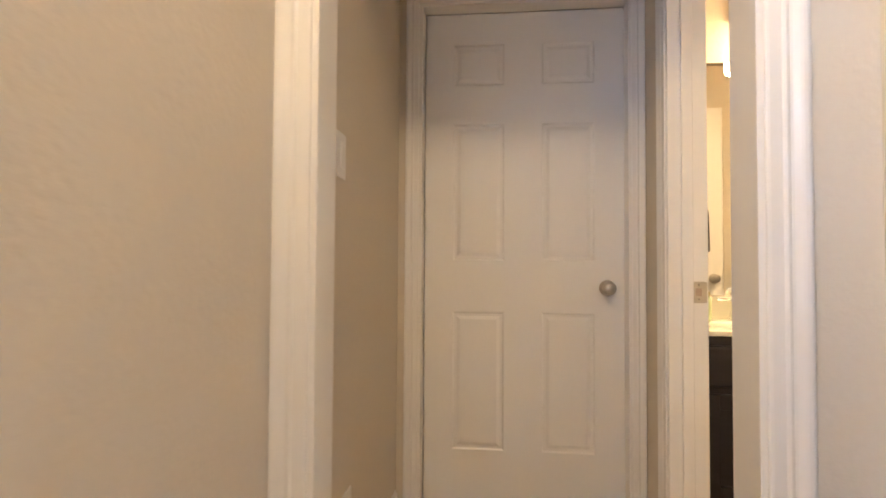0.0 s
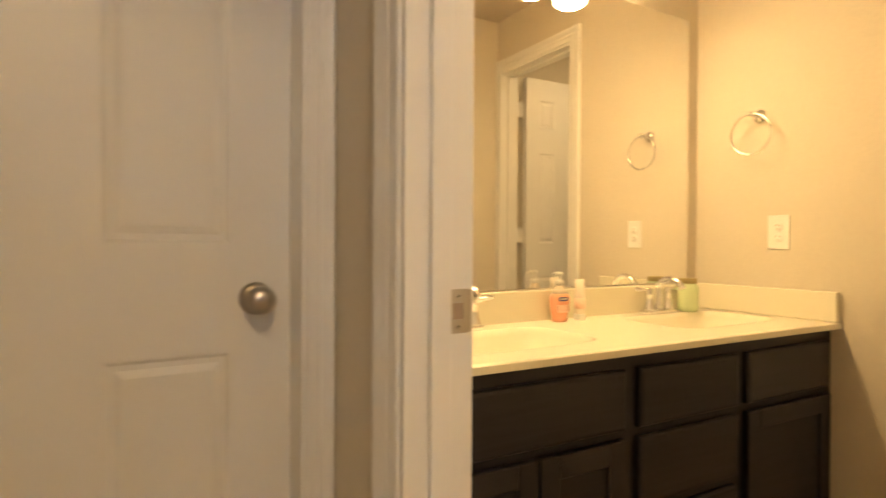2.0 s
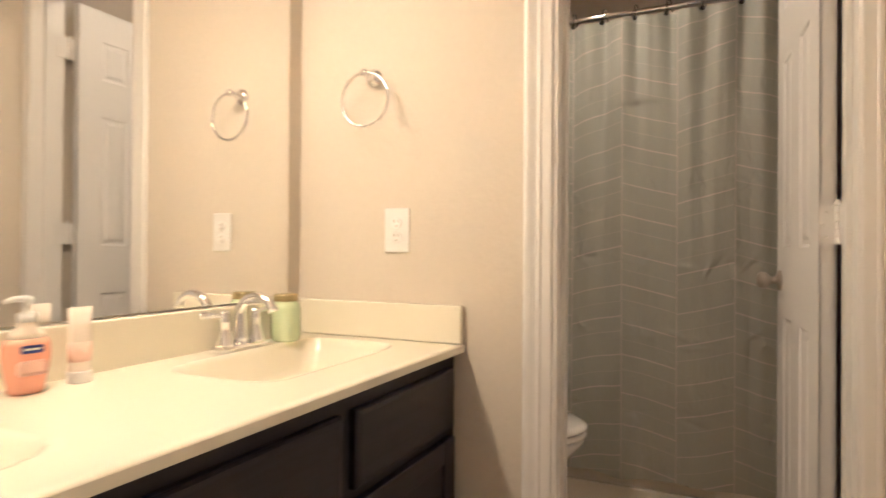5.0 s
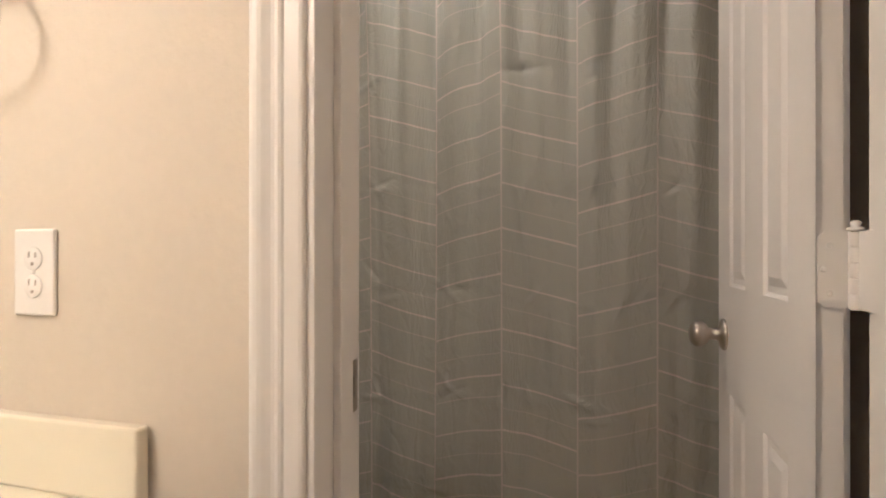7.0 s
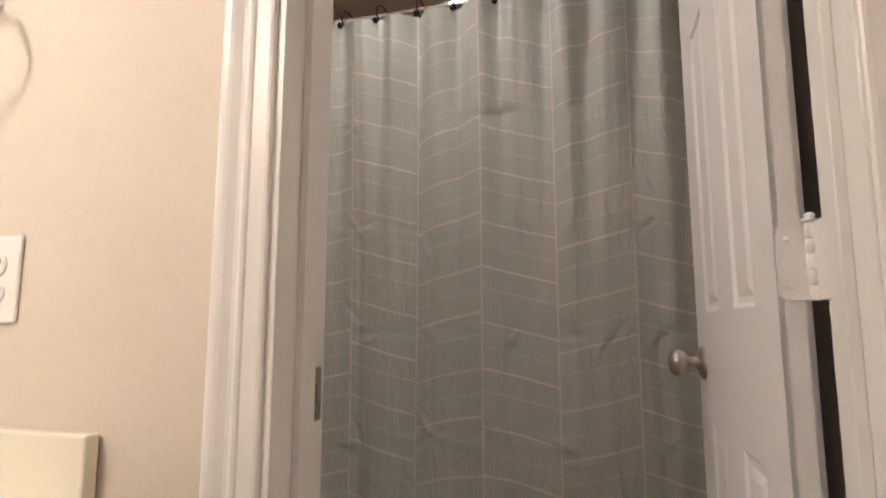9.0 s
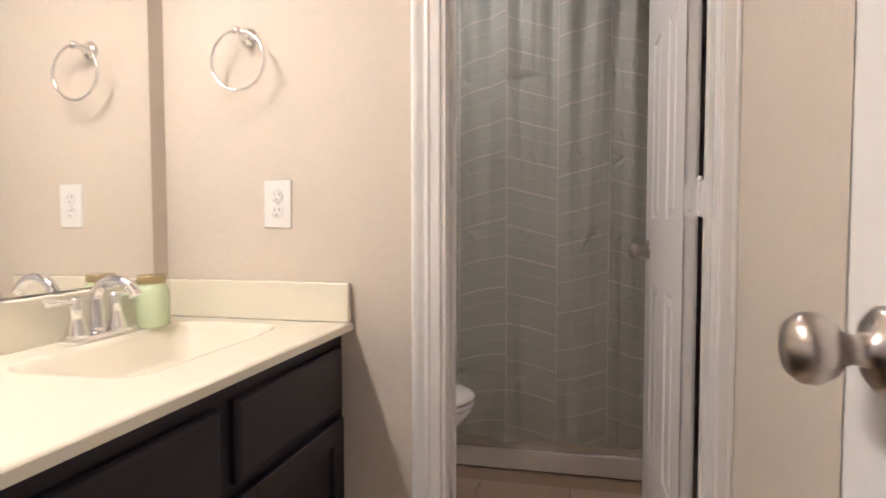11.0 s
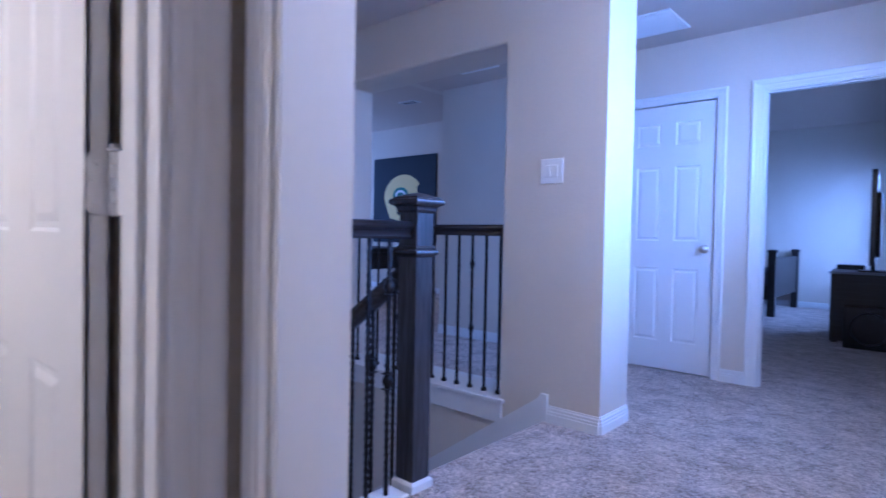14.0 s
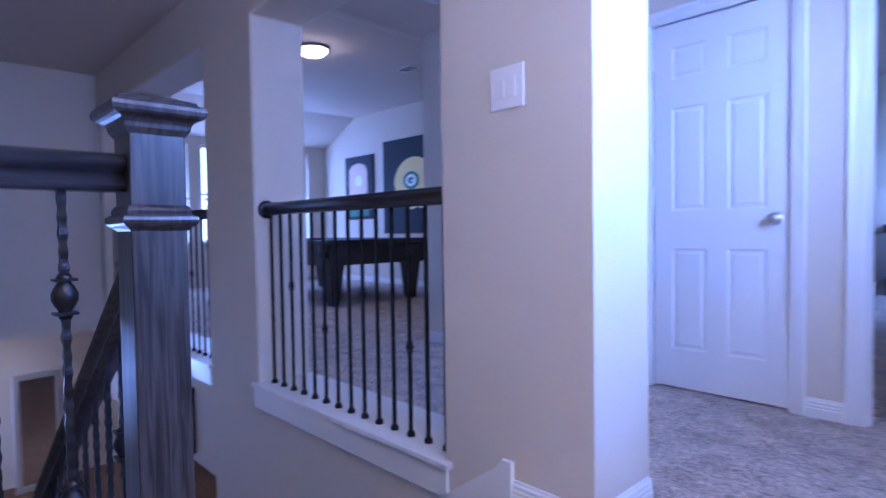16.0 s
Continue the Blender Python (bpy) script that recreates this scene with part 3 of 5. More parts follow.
baseboard("baseboard_bedroom", "y", -9.38, 1, 0.45, 3.64)

# ---- doors ----
closet_door = six_panel_door("door_closet", 0.805, 2.0, pose(-0.190, 1.715, 0.012), "closed white six-panel door in the vestibule", knob_z=0.872, knob_u=0.735, knob_sides=(-1,), hinges=False)
bath_door = six_panel_door("door_bath", 0.71, 2.02, pose(0.822, 0.7025, 0.012, 0, 0, 0.0), "white six-panel bathroom door standing wide open", knob_z=0.888, knob_u=0.648, hinge_side=1, gap=0.024, hinge_drop=0.012)
toilet_door = six_panel_door("door_toilet", 0.56, 2.02, pose(2.518, 0.641, 0.012, 0, 0, 1.4), "white six-panel door open into the toilet room", knob_z=0.888, knob_u=0.50, hinge_side=1, gap=0.040, hinge_drop=0.033)
linen_door = six_panel_door("door_linen", 0.685, 2.025, pose(1.877, -3.44, 0.012, 0, 0, 180), "closed white six-panel linen closet door", knob_z=0.935, knob_sides=(-1,), hinge_side=-1)
bedroom_door = six_panel_door("door_bedroom", 0.80, 2.025, pose(0.118, -3.540, 0.012, 0, 0, -88.4), "white six-panel bedroom door standing open", knob_z=0.935, hinge_side=1, gap=0.014)


def strike_plate(m, group="strike plates"):
    """A latch plate let into a jamb; it lies in the x-z plane facing -y, its lip towards +x."""
    ob = thing("strike_plate", "satin nickel strike plate screwed to the white jamb", "strike plate", m, group)
    bm = bmesh.new()
    for x0, x1, z0, z1 in ((-0.022, -0.010, -0.035, 0.035), (0.010, 0.018, -0.035, 0.035), (-0.010, 0.010, -0.035, -0.013), (-0.010, 0.010, 0.013, 0.035)):
        box(bm, x0, x1, -0.0018, 0, z0, z1)
    prev = None
    for i in range(7):
        a = i / 6
        x, y = 0.018 + 0.013 * math.sin(a * 1.2), 0.006 * a * a
        cur = [bm.verts.new((x, y + d, z)) for z in (-0.034 + 0.006 * a * a, 0.034 - 0.006 * a * a) for d in (-0.0018, 0)]
        if prev:
            for p, q in ((0, 2), (1, 3), (0, 1), (2, 3)):
                bm.faces.new((prev[p], prev[q], cur[q], cur[p]))
        prev = cur
    part("plate", bm, NICKEL, ob)
    part("latch_hole", boxed(-0.010, 0.010, -0.0003, 0.004, -0.013, 0.013), shader("raw_wood", (0.36, 0.28, 0.22), 0.8, grain=0.2) if "raw_wood" not in bpy.data.materials else bpy.data.materials["raw_wood"], ob, "bare wood inside the latch hole")
    for z in (-0.024, 0.024):
        sb = lathe([(0.0001, 0), (0.0042, 0), (0.0036, 0.0009), (0.0001, 0.0012)], 14, Matrix.Translation((0, -0.0018, z)) @ pose(0, 0, 0, 90))
        screw = part("screw", sb, NICKEL, ob)
        # raised black strips give the shade of the cross recess
        cb = boxed(-0.0028, 0.0028, -0.0032, -0.0029, z - 0.0006, z + 0.0006)
        box(cb, -0.0006, 0.0006, -0.00325, -0.00295, z - 0.0028, z + 0.0028)
        part("cross_slot", cb, DARK, screw)
    return ob


strike_plate(pose(0.768, 1.3148, 0.886))
strike_plate(pose(2.445, 1.2268, 0.886))

# ---- vestibule ----
plate("light_switch", pose(-0.285, 0.808, 1.25, 0, 0, 90), 0.074, 0.118, "single", "white rocker light switch on the tan wall", "light switch")
plate("wall_outlet", pose(-0.285, 0.90, 0.30, 0, 0, 90), 0.074, 0.118, "outlet", "white duplex outlet low on the tan wall", "outlet")

# ---- vanity ----
VX0, VX1, VF, VZ = 0.80, 2.35, 1.553, 0.742
vanity = thing("vanity_cabinet", "espresso-stained double vanity cabinet with drawers and doors", "vanity", Matrix.Translation((0.8, VF, 0)) @ Matrix.Rotation(radians(-2.09), 4, "Z") @ Matrix.Translation((-0.8, -VF, 0)))
part("body", boxed(VX0, VX1, VF, 2.003, 0.10, VZ - 0.11), VANITY, vanity)
part("face_rail", boxed(VX0, VX1, VF, VF + 0.04, VZ - 0.11, VZ - 0.0205), VANITY, vanity)
for x in (VX0, VX1 - 0.018):
    part("side_panel", boxed(x, x + 0.018, VF + 0.04, 2.003, VZ - 0.11, VZ - 0.0205), VANITY, vanity)
part("toe_kick", boxed(VX0 + 0.01, VX1 - 0.01, VF + 0.07, 2.0, 0.0, 0.10), VANITY, vanity)


def slab_front(name, x0, x1, z0, z1):
    bm = bmesh.new()
    steps = ((0.0, 0.0), (0.0, 0.012), (0.004, 0.018), (0.012, 0.020))
    rings = [[bm.verts.new((x, VF - d, z)) for x, z in ((x0 + i, z0 + i), (x1 - i, z0 + i), (x1 - i, z1 - i), (x0 + i, z1 - i))] for i, d in steps]
    for a, b in zip(rings, rings[1:]):
        for k in range(4):
            bm.faces.new((a[k], a[(k + 1) % 4], b[(k + 1) % 4], b[k]))
    bm.faces.new(rings[-1])
    return part(name, bm, VANITY, vanity)


def shaker_front(x0, x1, z0, z1, w=0.055):
    bm = bmesh.new()
    box(bm, x0, x0 + w, VF - 0.020, VF, z0, z1, 0.002, 1)
    box(bm, x1 - w, x1, VF - 0.020, VF, z0, z1, 0.002, 1)
    box(bm, x0 + w, x1 - w, VF - 0.020, VF, z0, z0 + w, 0.002, 1)
    box(bm, x0 + w, x1 - w, VF - 0.020, VF, z1 - w, z1, 0.002, 1)
    door = part("cabinet_door", bm, VANITY, vanity)
    part("door_panel", boxed(x0 + w, x1 - w, VF - 0.010, VF - 0.001, z0 + w, z1 - w), VANITY, door)


slab_front("drawer_front", 0.855, 1.392, 0.535, 0.685)
slab_front("drawer_front", 1.440, 1.838, 0.535, 0.685)
slab_front("drawer_front", 1.884, 2.318, 0.535, 0.685)
shaker_front(0.855, 1.120, 0.13, 0.512)
shaker_front(1.127, 1.392, 0.13, 0.512)
slab_front("drawer_front", 1.440, 1.838, 0.335, 0.512)
slab_front("drawer_front", 1.440, 1.838, 0.13, 0.312)
shaker_front(1.884, 2.318, 0.13, 0.512)

counter = thing("vanity_countertop", "cream cultured-marble vanity top with two moulded basins", "countertop")
SINKS = ((1.178, 1.757), (2.03, 1.757))


def basin(x, y):
    d = 0.0
    for cx, cy in SINKS:
        r = (abs((x - cx) / 0.245) ** 6 + abs((y - cy) / 0.142) ** 6) ** (1 / 6)
        if r < 1:
            f = 1 - r
            g = min(1, f * 3.6)
            d = max(d, 0.070 * g ** 0.8 + 0.025 * f)
    return d


bm = bmesh.new()
CX0, CX1, CY0, CY1 = 0.799, 2.353, 1.523, 1.994
nx, ny = 190, 62
TAPER = 0.0365  # the front runs slightly out of line with the wall
grid = [[bm.verts.new((CX0 + (CX1 - CX0) * i / nx, CY1 - (CY1 - CY0 + TAPER * (CX1 - CX0) * i / nx) * (1 - j / ny), 0)) for j in range(ny + 1)] for i in range(nx + 1)]
for row in grid:
    for j, v in enumerate(row):
        v.co.z = VZ - basin(v.co.x, v.co.y) - (0.004 if j == 0 else 0.0008 if j == 1 else 0)
for i in range(nx):
    for j in range(ny):
        f = bm.faces.new((grid[i][j], grid[i + 1][j], grid[i + 1][j + 1], grid[i][j + 1]))
        f.smooth = True
low = [bm.verts.new((grid[i][0].co.x, grid[i][0].co.y - 0.0005, VZ - 0.020)) for i in range(nx + 1)]
back = [bm.verts.new((grid[i][0].co.x, grid[i][0].co.y + 0.05, VZ - 0.020)) for i in range(nx + 1)]
for i in range(nx):
    bm.faces.new((grid[i][0], low[i], low[i + 1], grid[i + 1][0]))
    bm.faces.new((low[i], back[i], back[i + 1], low[i + 1]))
part("top", bm, MARBLE, counter)
part("backsplash", boxed(CX0, CX1 - 0.002, 1.984, 2.0065, VZ - 0.005, VZ + 0.100, bevel=0.004), MARBLE, counter).matrix_world = TURN
part("side_splash", boxed(2.332, 2.3535, CY0 - 0.053, 1.9835, VZ + 0.0005, VZ + 0.100, bevel=0.004), MARBLE, counter)
for cx, cy in SINKS:
    part("drain", lathe([(0.0001, 0), (0.022, 0), (0.020, 0.003), (0.012, 0.004), (0.0001, 0.005)], 20, Matrix.Translation((cx, cy, VZ - 0.0945))), CHROME, counter, "chrome drain")

mirror = solid("wall_mirror", boxed(0.83, 2.292, 1.9995, 2.0075, 0.846, 1.885, bevel=0.0015, seg=1), MIRROR, "large frameless mirror on the wall over the vanity", "mirror")
mirror.matrix_world = TURN


def faucet(m):
    ob = thing("faucet", "chrome two-handle arched bathroom faucet on the countertop", "faucet", m, "bathroom faucets")
    bm = bmesh.new()
    box(bm, -0.078, 0.078, -0.024, 0.024, 0, 0.013, 0.006, 3)
    part("base", bm, CHROME, ob)
    pts, radii = [], []
    for i in range(17):
        a = i / 16
        if a < 0.3:
            p = (0, 0.002, 0.012 + a / 0.3 * 0.070)
        else:
            th = (a - 0.3) / 0.7 * math.pi * 0.93
            p = (0, 0.002 - 0.052 * (1 - math.cos(th)), 0.082 + 0.046 * math.sin(th))
        pts.append(p)
        radii.append(0.021 - 0.0095 * min(1, a * 2.2) + (0.002 if i == 16 else 0))
    part("spout", tube(pts, radii, 16), CHROME, ob)
    for s in (-1, 1):
        part("handle_body", lathe([(0.0001, 0.012), (0.024, 0.012), (0.023, 0.018), (0.015, 0.045), (0.012, 0.066), (0.0145, 0.068), (0.0145, 0.073), (0.011, 0.076), (0.013, 0.084), (0.011, 0.092), (0.005, 0.096), (0.0001, 0.097)], 20, Matrix.Translation((s * 0.052, 0, 0))), CHROME, ob)
        part("lever", tube([(s * 0.055, 0, 0.085), (s * 0.075, 0, 0.087), (s * 0.10, 0, 0.089), (s * 0.122, 0, 0.091), (s * 0.126, 0, 0.091)], [0.006, 0.0055, 0.008, 0.0075, 0.003], 12), CHROME, ob)
    part("lift_rod", lathe([(0.0025, 0.013), (0.0025, 0.07), (0.005, 0.073), (0.005, 0.082), (0.002, 0.085)], 10, Matrix.Translation((0, 0.019, 0))), CHROME, ob)
    return ob


f1 = faucet(pose(1.17, 1.938, VZ))
copy_thing(f1, pose(2.05, 1.938, VZ))

soap = thing("soap_pump_bottle", "clear bottle of coral-pink hand soap with a white pump", "soap bottle", pose(1.562, 1.938, VZ, 0, 0, -8))


def oval(profile, n=24):
    bm = bmesh.new()
    rings = [[bm.verts.new((a * math.cos(2 * math.pi * i / n), b * math.sin(2 * math.pi * i / n), h)) for i in range(n)] for a, b, h in profile]
    for p, q in zip(rings, rings[1:]):
        for i in range(n):
            bm.faces.new((p[i], p[(i + 1) % n], q[(i + 1) % n], q[i])).smooth = True
    bm.faces.new(list(reversed(rings[0])))
    bm.faces.new(rings[-1])
    return bm


part("bottle", oval([(0.023, 0.015, 0.0), (0.0275, 0.018, 0.004), (0.0275, 0.018, 0.014), (0.0325, 0.020, 0.036), (0.0365, 0.021, 0.062), (0.0355, 0.020, 0.080), (0.030, 0.0185, 0.091)]), SOAP, soap)
part("neck", oval([(0.0298, 0.0184, 0.0912), (0.024, 0.017, 0.101), (0.016, 0.014, 0.110), (0.013, 0.013, 0.118)]), shader("clear_plastic", (0.90, 0.80, 0.68), 0.12, coat=0.3), soap, "clear empty top of the bottle")
part("collar", lathe([(0.0145, 0.118), (0.0145, 0.132), (0.010, 0.134), (0.006, 0.136), (0.0045, 0.150), (0.009, 0.151), (0.009, 0.158), (0.0045, 0.161)], 16), PLASTIC, soap, "white pump collar")
part("pump_nozzle", tube([(0, 0, 0.156), (-0.020, -0.004, 0.157), (-0.034, -0.007, 0.153)], [0.006, 0.005, 0.0035], 10), PLASTIC, soap)
lb = bmesh.new()
box(lb, -0.021, 0.021, -0.0218, -0.0205, 0.032, 0.056, 0.005, 1)
part("label_swirl", lb, shader("pale_pink_label", (0.92, 0.62, 0.5), 0.3), soap, "pale pink label patch")
part("label_badge", boxed(-0.016, 0.016, -0.0222, -0.0205, 0.068, 0.081, bevel=0.002, seg=1), shader("navy_label", (0.03, 0.05, 0.25), 0.3), soap, "navy blue label badge")
part("label_bar", boxed(-0.012, 0.012, -0.0228, -0.0221, 0.073, 0.0765), WHITEP, soap, "white line of lettering")
tb = thing("lotion_tube", "clear plastic lotion tube with a pink print", "lotion bottle", pose(1.652, 1.938, VZ))
part("body", oval([(0.019, 0.017, 0.0), (0.019, 0.017, 0.02), (0.020, 0.014, 0.06), (0.021, 0.008, 0.10), (0.022, 0.002, 0.135)]), shader("frosted_tube", (0.88, 0.80, 0.70), 0.25), tb)
part("print", oval([(0.0195, 0.0160, 0.038), (0.0205, 0.0146, 0.052), (0.0208, 0.0130, 0.072)]), shader("pale_coral_print", (0.90, 0.64, 0.52), 0.3), tb, "coral printed patch")
part("cap", lathe([(0.0198, 0.0), (0.0202, 0.003), (0.0202, 0.018), (0.0198, 0.021)], 20), PLASTIC, tb)


def jar(m):
    ob = thing("mason_jar", "green tinted mason jar with a gold lid on the countertop", "jar", m, "mason jars")
    part("glass", lathe([(0.0001, 0.0), (0.032, 0.0), (0.037, 0.005), (0.0385, 0.02), (0.0385, 0.085), (0.034, 0.098), (0.029, 0.104), (0.029, 0.110)], 28), GREENJ, ob)
    part("lid", lathe([(0.0315, 0.106), (0.0325, 0.108), (0.0325, 0.122), (0.031, 0.125), (0.026, 0.1255), (0.0001, 0.1252)], 28), GOLDLID, ob, "gold screw band lid")
    return ob


j1 = jar(pose(2.195, 1.918, VZ))
copy_thing(j1, pose(0.972, 1.90, VZ))


def towel_ring(m, label):
    """A ring on a wall whose face is x=0, standing out to -x."""
    ob = thing("towel_ring", label, "towel ring", m, "towel rings")
    part("rosette", lathe([(0.0001, 0), (0.026, 0), (0.025, 0.005), (0.016, 0.010), (0.010, 0.014), (0.008, 0.045), (0.011, 0.050), (0.011, 0.058), (0.0001, 0.062)], 20, pose(0, 0, 0, 0, -90)), CHROME, ob)
    r = 0.073
    part("ring", tube([(-0.052, r * math.sin(2 * math.pi * i / 40), -r + r * math.cos(2 * math.pi * i / 40)) for i in range(40)], 0.0042, 10, closed=True), CHROME, ob)
    return ob


towel_ring(pose(2.355, 1.745, 1.468), "chrome towel ring on the beige wall")
towel_ring(pose(0.795, 1.775, 1.468, 0, 0, 180), "chrome towel ring holding a dark towel")
bm = bmesh.new()
TY = 1.775
for side in (0, 1):
    cols = []
    for i in range(17):
        a = i / 16
        col = []
        for k in range(17):
            b = k / 16
            half = 0.035 + 0.065 * min(1, b * 1.8) ** 0.7
            spread = 0.010 + 0.032 * min(1, b * 2.2)
            x = 0.878 + (spread if side else -spread) + 0.008 * math.sin(a * 15 + side * 2) * (0.3 + b)
            col.append(bm.verts.new((x, TY + (a - 0.5) * 2 * half, 1.345 - b * 0.31 - 0.006 * math.sin(a * 5 + side))))
        cols.append(col)
    for p, q in zip(cols, cols[1:]):
        for k in range(16):
            bm.faces.new((p[k], p[k + 1], q[k + 1], q[k])).smooth = True
towel = solid("hand_towel", bm, TOWEL, "dark hand towel hanging through the towel ring", "towel")
sol = towel.modifiers.new("thickness", "SOLIDIFY")
sol.thickness = 0.016
plate("wall_outlet", pose(2.355, 1.668, 1.04, 0, 0, -90), 0.076, 0.122, "outlet", "white duplex outlet on the beige wall above the counter", "outlet")

# vanity light
vl = thing("vanity_light", "satin nickel vanity light bar with four lit glass shades", "vanity light")
part("bar", boxed(1.13, 1.83, 1.983, 2.007, 2.060, 2.120, bevel=0.008), NICKEL, vl, "satin nickel back bar")
for x in (1.215, 1.395, 1.575, 1.755):
    part("arm", tube([(x, 1.985, 2.090), (x, 1.92, 2.100), (x, 1.892, 2.080), (x, 1.89, 2.045)], [0.010, 0.008, 0.008, 0.018], 12), NICKEL, vl)
    shade = part("shade", lathe([(0.020, 1.965), (0.030, 1.95), (0.048, 1.915), (0.060, 1.865), (0.064, 1.82), (0.060, 1.800), (0.050, 1.796)], 24, Matrix.Translation((x, 1.89, 0.075))), LAMPGLOW, vl, "lit frosted glass shade")
    part("bulb", lathe([(0.050, 1.7955), (0.044, 1.790), (0.026, 1.784), (0.0001, 1.782)], 24, Matrix.Translation((x, 1.89, 0.075))), BULBGLOW, shade, "lit lower face of the shade")

# ---- toilet room ----
part_tub = thing("bathtub", "cream bathtub behind the shower curtain", "bathtub")
bm = bmesh.new()
box(bm, 3.275, 3.36, 0.585, 1.965, 0.0, 0.40, 0.02, 3)
box(bm, 3.36, 4.045, 0.585, 0.66, 0.0, 0.40, 0.01)
box(bm, 3.36, 4.045, 1.89, 1.965, 0.0, 0.40, 0.01)
box(bm, 3.36, 4.045, 0.66, 1.89, 0.0, 0.10)
part("shell", bm, TUBM, part_tub)
part("apron_ledge", boxed(3.255, 3.276, 0.60, 1.95, 0.0, 0.085, bevel=0.006), TUBM, part_tub)

ROD_Z = 1.92
rod = thing("shower_rod", "chrome shower rod spanning the tub alcove", "shower rod")
part("bar", tube([(3.29, 0.582, ROD_Z), (3.29, 2.006, ROD_Z)], 0.0125, 16), CHROME, rod)
for y in (0.582, 1.993):
    part("flange", lathe([(0.028, 0), (0.026, 0.008), (0.015, 0.013)], 20, Matrix.Translation((3.29, y, ROD_Z)) @ pose(0, 0, 0, -90 if y < 1 else 90)), CHROME, rod)


def curtain_cloth():
    mat = bpy.data.materials.new("herringbone_curtain")
    mat.use_nodes = True
    nodes, links = mat.node_tree.nodes, mat.node_tree.links
    bsdf = nodes["Principled BSDF"]
    bsdf.inputs["Roughness"].default_value = 0.30
    bsdf.inputs["Specular IOR Level"].default_value = 1.0
    bsdf.inputs["Sheen Weight"].default_value = 0.15
    uv, sep = nodes.new("ShaderNodeUVMap"), nodes.new("ShaderNodeSeparateXYZ")
    links.new(uv.outputs[0], sep.inputs[0])

    def m(op, a, b=None, c=None):
        n = nodes.new("ShaderNodeMath")
        n.operation = op
        for i, v in enumerate((a, b, c)):
            if v is None:
                continue
            if isinstance(v, (int, float)):
                n.inputs[i].default_value = v
            else:
                links.new(v, n.inputs[i])
        return n.outputs[0]

    u = m("DIVIDE", sep.outputs[0], 0.205)
    tri = m("PINGPONG", u, 1.0)
    v = m("SUBTRACT", m("ADD", sep.outputs[1], 1.0), m("MULTIPLY", tri, 0.055))
    column = m("FLOOR", u)
    shifted = m("DIVIDE", m("ADD", v, m("MULTIPLY", m("FRACT", m("MULTIPLY", column, 0.37)), 0.23)), 0.265)

    def stripe(offset, width):
        return m("LESS_THAN", m("FRACT", m("ADD", shifted, offset)), width)

    mask = m("MAXIMUM", stripe(0.0, 0.021), m("MULTIPLY", stripe(0.21, 0.015), 0.55))
    mask = m("MAXIMUM", mask, m("MULTIPLY", stripe(0.55, 0.019), 0.9))
    mask = m("MAXIMUM", mask, m("MULTIPLY", stripe(0.78, 0.013), 0.45))
    upright = m("LESS_THAN", m("FRACT", m("ADD", u, 0.012)), 0.024)
    mask = m("MAXIMUM", mask, m("MULTIPLY", upright, 0.8))
    noise_tex = nodes.new("ShaderNodeTexNoise")
    noise_tex.inputs["Scale"].default_value = 7
    mix = nodes.new("ShaderNodeMix")
    mix.data_type = "RGBA"
    mix.inputs["A"].default_value, mix.inputs["B"].default_value = (0.445, 0.468, 0.425, 1), (0.74, 0.66, 0.62, 1)
    links.new(m("MULTIPLY", mask, m("ADD", m("MULTIPLY", noise_tex.outputs[0], 0.6), 0.45)), mix.inputs["Factor"])
    links.new(mix.outputs["Result"], bsdf.inputs["Base Color"])
    weave, relief = nodes.new("ShaderNodeTexNoise"), nodes.new("ShaderNodeBump")
    weave.inputs["Scale"].default_value = 900
    relief.inputs["Strength"].default_value, relief.inputs["Distance"].default_value = 0.25, 0.001
    links.new(weave.outputs[0], relief.inputs["Height"])
    # soft packing wrinkles
    wrinkle, crush = nodes.new("ShaderNodeTexNoise"), nodes.new("ShaderNodeBump")
    wrinkle.inputs["Scale"].default_value, wrinkle.inputs["Detail"].default_value = 19, 3
    wrinkle.inputs["Distortion"].default_value = 1.6
    crush.inputs["Strength"].default_value, crush.inputs["Distance"].default_value = 0.34, 0.012
    links.new(wrinkle.outputs[0], crush.inputs["Height"])
    links.new(relief.outputs[0], crush.inputs["Normal"])
    links.new(crush.outputs[0], bsdf.inputs["Normal"])
    return mat


bm = bmesh.new()
uvl = bm.loops.layers.uv.new("cloth")
C_Y0, C_Y1, C_Z0, C_Z1 = 0.615, 1.955, 0.125, 1.882
nu, nv = 260, 240
RINGS = [C_Y0 + 0.03 + i * 0.1185 for i in range(12)]


